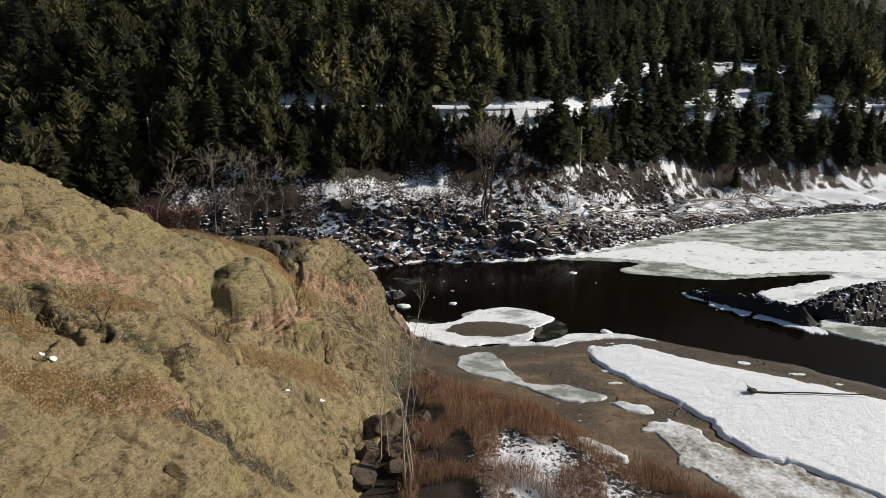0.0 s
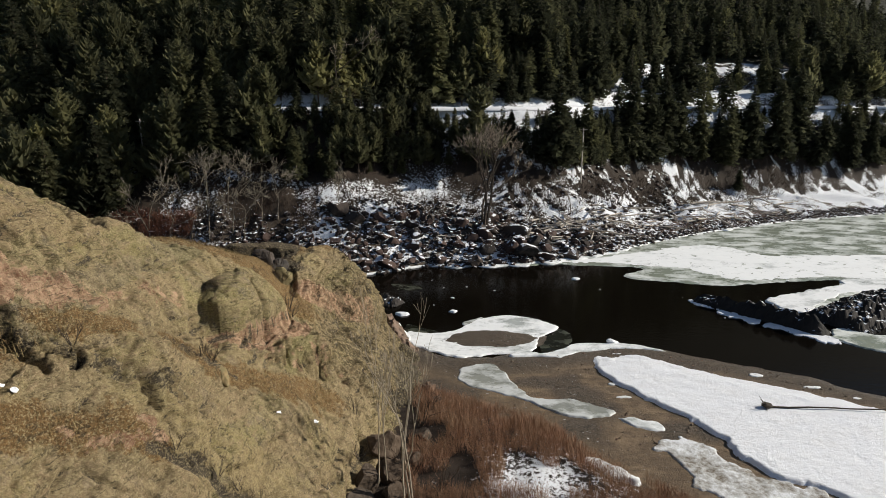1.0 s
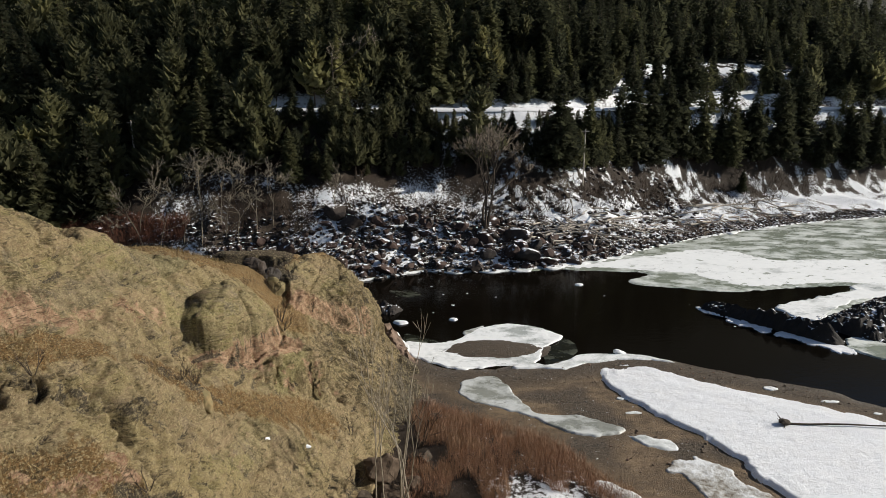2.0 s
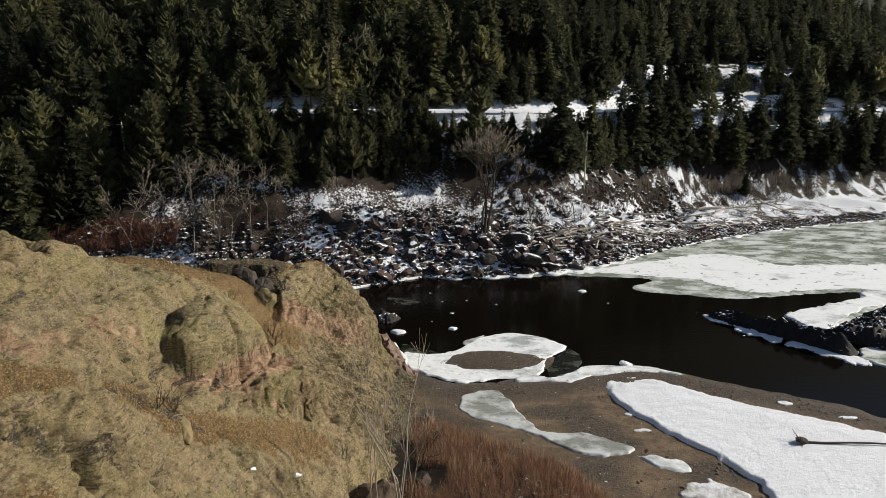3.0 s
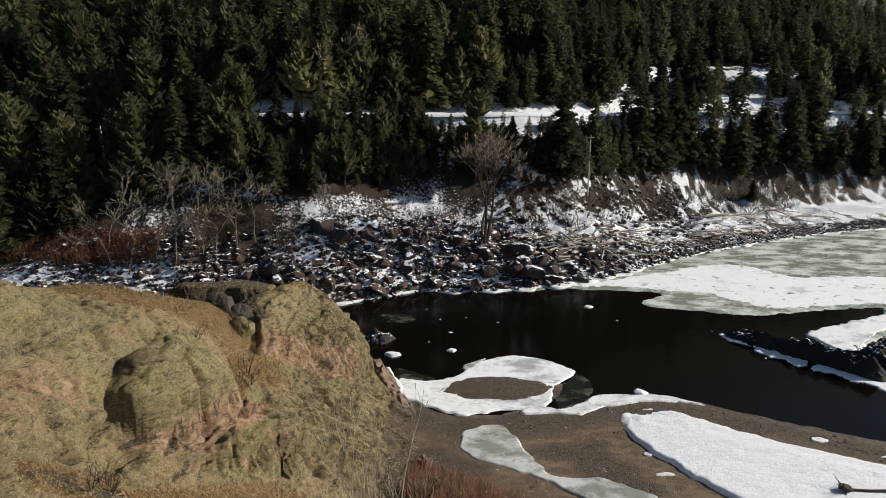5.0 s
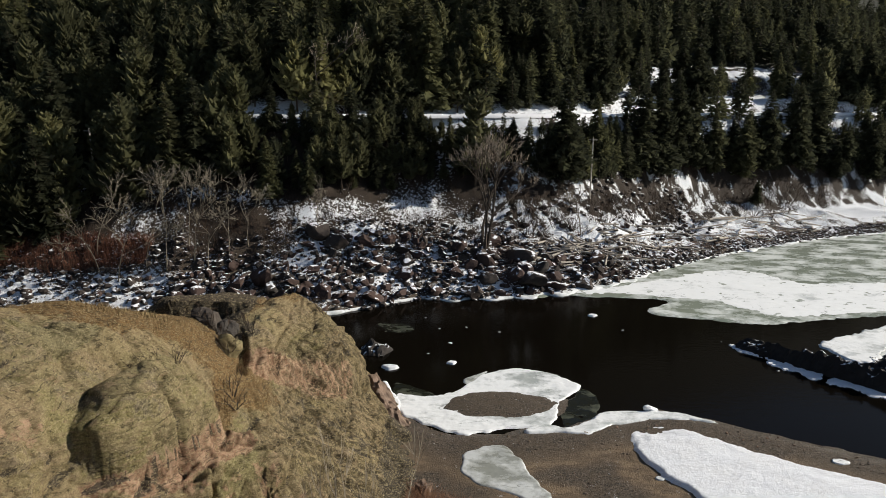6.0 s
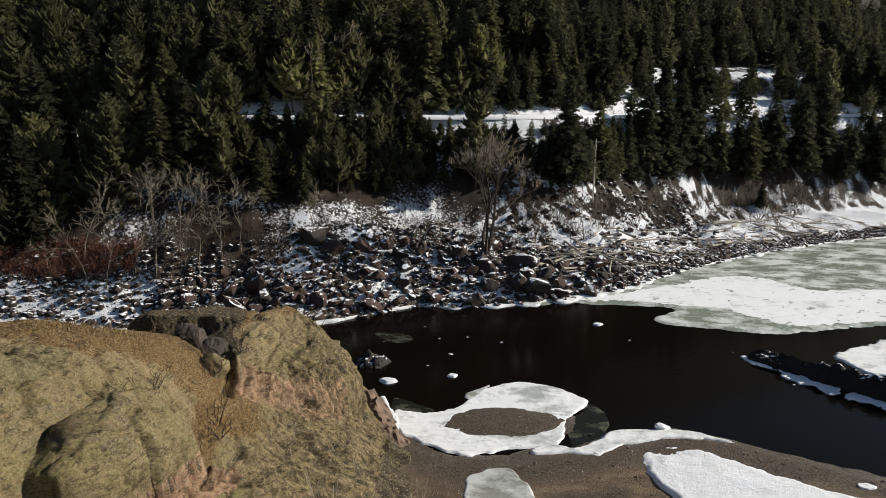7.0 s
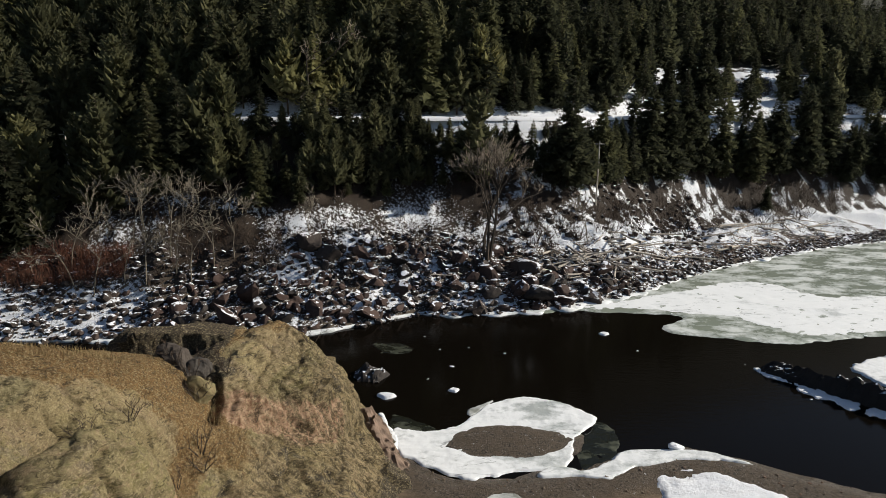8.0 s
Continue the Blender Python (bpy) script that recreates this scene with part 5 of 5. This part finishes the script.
def grow(soup, twigs, base, way, length, radius, depth, rng, spread=0.55, up=0.25, forks=3, thin=0.012):
    """A bare limb that forks; the last forks are twigs."""
    steps = 4
    pts, p, w = [base], np.array(base, float), np.array(way, float)
    for _ in range(steps):
        w = w + rng.normal(0, 0.10, 3) + np.array([0, 0, up * 0.15])
        w /= np.linalg.norm(w)
        p = p + w * length / steps
        pts.append(p)
    tube(twigs if depth == 0 else soup, pts, np.maximum(np.linspace(radius, radius * 0.55, steps + 1), thin), 3 if depth < 2 else 6)
    if depth == 0:
        return
    for k in range(forks + (depth == 1)):
        at = rng.integers(2, steps + 1) if depth < 3 else rng.integers(3, steps + 1)
        v = w + rng.normal(0, spread, 3) + np.array([0, 0, up])
        v /= np.linalg.norm(v)
        grow(soup, twigs, pts[at], v, length * rng.uniform(0.5, 0.75), radius * 0.55, depth - 1, rng, spread, up, forks, thin)


def bare_tree(name, stems, height, radius, seed, bark, label, at, depth=4, spread=0.5, lean=0.05, up=0.35, forks=3, stem=0.45):
    rng = np.random.default_rng(seed)
    limbs, twigs = Soup(), Soup()
    for s in range(stems):
        a = s * 6.28 / max(stems, 1) + 0.6
        off = np.array([math.cos(a), math.sin(a), 0]) * (0.35 if stems > 1 else 0)
        grow(limbs, twigs, off - (0, 0, 0.4), (off[0] * lean * 4 + rng.normal(0, lean), off[1] * lean * 4 + rng.normal(0, lean), 1.0), height * stem, radius * rng.uniform(0.8, 1), depth, rng, spread, up, forks, 0.03 if at[1] > 90 else 0.012)
    tree = new(name)
    part("trunk", limbs.mesh("trunk", bark), tree)
    tagged(part("crown", twigs.mesh("crown", TWIG if bark is DARK_BARK else bark), tree), kind="stuff")
    tree.location = at
    return tagged(tree, label, "tree")


def build_bare_trees():
    y = 114.5
    bare_tree("cottonwood_tree", 3, 15.5, 0.34, 21, DARK_BARK, "tall leafless three-stemmed cottonwood on the boulder bank", (9.0, y, tree_floor(9.0, y)), 5, 0.42, 0.004, 0.2, 3, 0.62)
    for x, d, h in ((-47, 9, 9), (-43.5, 11, 11), (-40, 10, 12.5), (-36.5, 12, 11), (-34, 11, 9), (-31.5, 13, 8), (-50, 10, 8), (-38, 14, 10), (-18.2, 17, 7), (28, 15, 7), (-29, 15, 9), (-52, 13, 10)):
        y = float(far_shore(x)) + d
        bare_tree("bare_poplar", 1, 0.78 * h, 0.11, int(400 + x * 3), GREY_BARK, "slender leafless poplar with pale grey bark", (x, y, tree_floor(x, y)), 4, 0.6, 0.07, 0.14, 3, 0.85)
    bare_tree("bare_sapling", 3, 11.5, 0.1, 77, PALE_BARK, "tall thin leafless sapling at the foot of the hill", (-1.5, 36.4, tree_floor(-1.5, 36.4)), 4, 0.36, 0.06, 0.55, 2, 0.55)
    bare_tree("bare_sapling", 2, 8, 0.06, 78, PALE_BARK, "tall thin leafless sapling at the foot of the hill", (-3.4, 38.2, tree_floor(-3.4, 38.2) + 1.5), 3, 0.25, 0.05, 0.9, 3, 0.6)
    # a dead standing conifer by the road
    y = 129.0
    bare_tree("dead_tree", 1, 15, 0.2, 83, DARK_BARK, "dead leafless tree standing by the road", (-20.5, y, tree_floor(-20.5, y)), 4, 0.6, 0.03, 0.1, 3, 0.6)


def build_shrubs():
    rng = np.random.default_rng(33)
    kinds = []
    for k in range(4):
        limbs, twigs = Soup(), Soup()
        for _ in range(5):
            a = rng.uniform(0, 6.28)
            grow(limbs, twigs, (0.15 * math.cos(a), 0.15 * math.sin(a), -0.1), (0.6 * math.cos(a), 0.6 * math.sin(a), 1), 1.2, 0.035, 2, rng, 0.55, 0.15, 2)
        kinds.append((limbs.mesh("stem", DARK_BARK), twigs.mesh("twig", BRUSH)))

    def shrub(x, y, z, size, label, group):
        stems, twigs = kinds[rng.integers(4)]
        thing = new("shrub")
        part("stem", stems, thing)
        tagged(part("twig", twigs, thing), kind="stuff")
        thing.matrix_world = Matrix.LocRotScale((x, y, z), Euler((0, 0, rng.uniform(0, 6.28))), (size,) * 3)
        tagged(thing, label, "shrub", group)

    for k in range(145):
        x = rng.uniform(-50, 90) if k < 60 else rng.uniform(12, 98)
        d = rng.uniform(float(np.interp(x, [-40, -10, 20, 35, 70], [9, 14, 9, 5, 6])), 25) if k < 60 else rng.uniform(15, 29)
        y = float(far_shore(x)) + d
        shrub(x, y, tree_floor(x, y), rng.uniform(0.8, 1.7), "leafless brown shrub on the snowy bank", "bank shrubs")
    for x, y, size in ((-11.6, 26.0, 0.55), (-10.9, 26.5, 0.5), (-10.2, 27.1, 0.55), (-9.5, 27.8, 0.5), (-8.8, 28.6, 0.5), (-13.6, 34.2, 0.7), (-13.2, 34.9, 0.6), (-12.5, 51.2, 0.8), (-13.0, 52.2, 0.9), (-13.4, 58.6, 0.9), (-15.2, 57.4, 1.0), (-14.4, 56.2, 0.9), (-15.8, 46.8, 0.8), (-15.4, 49.6, 0.9), (-16.5, 58.2, 0.9), (-9.5, 66.5, 0.9), (-11, 69, 0.8), (-8.0, 71.5, 0.7), (-13.3, 35.0, 0.6), (-18.5, 24.5, 0.6), (-16.2, 27.0, 0.6), (-12.8, 48.5, 0.6), (-11.5, 57.5, 0.6), (-6.0, 44.0, 0.8), (-5.2, 40.0, 0.9), (-2.6, 44.5, 1.1), (-1.2, 47.5, 1.2), (-1.5, 40.5, 1.2), (0.5, 38.5, 1.2), (-0.5, 50.5, 1.1)):
        shrub(x, y, max(hill_point(x, y), tree_floor(x, y)) + 0.1, size, "leafless twiggy shrub growing on the rock hill", "hill shrubs")


# ---- brush and grass ----
def blades(feet, height, width, lean, material, name, label, seed, category, forked=0):
    """Thin upright stems at the given feet, each with some side shoots."""
    rng = np.random.default_rng(seed)
    n = len(feet)
    h = height * rng.uniform(0.45, 1.15, n)[:, None]
    a = rng.uniform(0, 6.28, n)
    side = np.stack([np.cos(a), np.sin(a), 0 * a], -1) * width
    top = feet + np.concatenate([rng.normal(0, lean, (n, 2)), np.ones((n, 1))], 1) * h
    down = np.array([0, 0, 0.1])
    pieces = [np.stack([feet - side - down, feet + side - down, top], 1)]
    for _ in range(forked):
        s = feet + (top - feet) * rng.uniform(0.2, 0.7, n)[:, None]
        e = s + np.concatenate([rng.normal(0, 0.32, (n, 2)), rng.uniform(0.25, 0.9, (n, 1))], 1) * h * 0.55
        pieces.append(np.stack([s - side * 0.6, s + side * 0.6, e], 1))
    v = np.concatenate(pieces).reshape(-1, 3)
    return tagged(new(name, mesh_of(name, v, np.arange(len(v)).reshape(-1, 3), material)), label, category, kind="stuff")


def build_brush():
    rng = np.random.default_rng(60)
    x, y = rng.uniform(-2, 34, 110000), rng.uniform(26, 57, 110000)
    by = brush_line(x) - y
    ok = (by > 0.2) & (vnoise(x / 2.2, y / 2.2, 0, 130) > np.where(by < 7, -0.4, 0.05))
    x, y = x[ok], y[ok]
    blades(np.stack([x, y, near_height(x, y)], -1), 1.15, 0.011, 0.26, WILLOW, "willow_thicket", "reddish-brown leafless willow thicket on the bar", 61, "brush", 2)
    x, d = rng.uniform(-80, 110, 46000), rng.uniform(8, 32, 46000)
    y = far_shore(x) + d / np.interp(x, [-20, 30, 60], [1.0, 0.95, SHORE_LEAN])
    low = np.interp(x, [-40, -20, 20, 40, 60], [8, 16, 13, 15, 18])
    ok = (d > low) & (vnoise(x / 3.5, y / 3.5, 0, 131) + 0.5 * vnoise(x / 1.4, y / 1.4, 0, 132) > 0.1 + 0.15 * smooth(20, 40, x))
    x, y = x[ok], y[ok]
    blades(np.stack([x, y, land(x, y)], -1), 1.25, 0.035, 0.4, BRUSH, "bank_brush", "brown leafless brush along the snowy bank", 62, "brush", 2)
    x, y = rng.uniform(-34, -6, 60000), rng.uniform(16, 66, 60000)
    z = hill_height(x, y)
    turfy = np.maximum.reduce([along(x, y, line, width) for line, width in ((BENCH, 1.3), (LOWER_BENCH, 1.3), (STRIP, 1.6), (HOLLOW, 1.3), (SADDLE, 3.8), (RUNNEL, 1.2))])
    ok = (z > 4) & (turfy > 0.2 + 0.8 * rng.random(len(x)))
    blades(np.stack([x, y, z], -1)[ok], 0.3, 0.018, 0.5, GRASS, "dry_grass", "dry yellow-brown grass tufts on the hill", 63, "grass")
    x, d = rng.uniform(-90, -44, 9000), rng.uniform(10, 15, 9000)
    d = d + np.interp(x, [-60, -44], [0, 1.5])
    y = far_shore(x) + d
    blades(np.stack([x, y, land(x, y)], -1), 1.9, 0.025, 0.2, DOGWOOD, "red_brush", "red-stemmed dogwood brush at the forest edge", 64, "brush", 2)


# ---- poles, driftwood ----
def utility_pole(x, y, z, h, label):
    pole = new("utility_pole")
    s = Soup()
    tube(s, [(0, 0, -0.8), (0, 0, h * 0.5), (0, 0, h)], [0.17, 0.14, 0.11], 10)
    part("shaft", s.mesh("shaft", POLE_WOOD, False), pole)
    s = Soup()
    tube(s, [(-0.9, 0, h - 0.5), (0, 0.0, h - 0.5), (0.9, 0, h - 0.5)], [0.06, 0.07, 0.06], 4)
    part("crossarm", s.mesh("crossarm", POLE_WOOD), pole)
    pole.location = (x, y, z)
    tagged(pole, label, "pole", "utility poles")


def log(x, y, length, radius, turn, tilt, seed, roots=0, lift=0.0, material=None, reach=1.0):
    rng = np.random.default_rng(seed)
    s = Soup()
    n = 7
    u = np.linspace(-0.5, 0.5, n)
    pts = np.stack([u * length, 0.03 * length * np.cumsum(rng.normal(0, 0.12, n)), 0.02 * length * rng.normal(0, 0.2, n)], -1)
    tube(s, pts, radius * np.linspace(1, 0.55, n) * rng.uniform(0.9, 1.1, n), 7)
    thing = new("driftwood_log")
    part("trunk", s.mesh("trunk", material or DRIFT, False), thing)
    if roots:
        s = Soup()
        for k in range(roots):
            a = rng.uniform(0, 6.28)
            w = np.array([-0.5, math.cos(a), math.sin(a)])
            base = pts[0]
            tube(s, [base, base + w * radius * 2.2 * reach, base + w * radius * reach * rng.uniform(3.5, 6) + rng.normal(0, 0.1, 3)], [radius * 0.5, radius * 0.3, radius * 0.08], 4)
        part("roots", s.mesh("roots", material or DRIFT), thing)
    thing.matrix_world = pose(x, y, tree_floor(x, y) + radius * 0.8 + lift, 0, tilt, turn)
    if material:
        ball = part("root_ball", rock_mesh("root_ball", material, 77, 2, (0.55, 0.4, 0.32)), thing)
        ball.location = (-0.5 * length - 0.1, 0, 0.12)
    tagged(thing, "weathered grey driftwood log with splayed roots" if roots else "weathered grey driftwood log on snow", "log", "driftwood")


def debris():
    """Broken sticks and bark washed up along the bank."""
    rng = np.random.default_rng(51)
    s = Soup()
    for k in range(1000):
        x = 12 + 78 * rng.random() ** 1.7
        d = (rng.uniform(1.5, 9) + 8 * rng.random() ** 3) * float(np.interp(x, [38, 55], [1, 0.6]))
        y = float(far_shore(x)) + d
        a, l, r = rng.normal(0.4, 0.8), rng.uniform(0.5, 2.6), rng.uniform(0.03, 0.09)
        w = np.array([math.cos(a), math.sin(a), rng.normal(0, 0.22)]) * l
        base = np.array([x, y, tree_floor(x, y) + 0.14 + 0.2 * rng.random()])
        tube(s, [base - 0.5 * w, base + rng.normal(0, 0.06, 3), base + 0.5 * w], [r, r, 0.5 * r], 4)
    tagged(new("driftwood_debris", s.mesh("driftwood_debris", DEBRIS)), "reddish-brown broken sticks and bark strewn along the bank", "driftwood", kind="stuff")


def build_wood():
    utility_pole(-56.9, 118.6, tree_floor(-56.9, 118.6), 8.2, "pale wooden utility pole at the edge of the lower track")
    utility_pole(32.5, 137.0, tree_floor(32.5, 137.0), 12.2, "weathered wooden utility pole on the brushy bank")
    rng = np.random.default_rng(19)
    for k in range(105):
        x = rng.uniform(15, 95) if k % 3 else rng.uniform(17, 38)
        lean = float(np.interp(x, [-20, 30, 60], [1.0, 0.95, SHORE_LEAN]))
        d = rng.uniform(3, 15)
        y = float(far_shore(x)) + d / lean
        log(x, y, rng.uniform(3, 11), rng.uniform(0.1, 0.28), rng.normal(30, 38) if k % 3 else rng.uniform(-80, 100), rng.normal(0, 5 if k % 3 else 9), 700 + k, 9 if k % 5 == 0 else 0, 0.28)
    for x, y, l, r, a in ((-8, 112, 6, 0.12, -40), (-3.5, 113.5, 3, 0.1, 80), (-12, 110, 2.5, 0.1, -70), (1.5, 111, 4, 0.12, 10), (4.5, 112.2, 4, 0.14, -8)):
        log(x, y, l, r, a, 6, int(800 + x), 0, 0.3)
    log(36.5, 51.5, 11, 0.1, -4, 0, 850, 30, 0.42, DARK_BARK, 1.5)
    debris()


build_ground()
build_water()
build_road()
build_hill()
build_ice()
build_river_rocks()
build_hill_rocks()
build_wood()
build_bare_trees()
build_shrubs()
build_brush()
build_riprap()
build_forest()
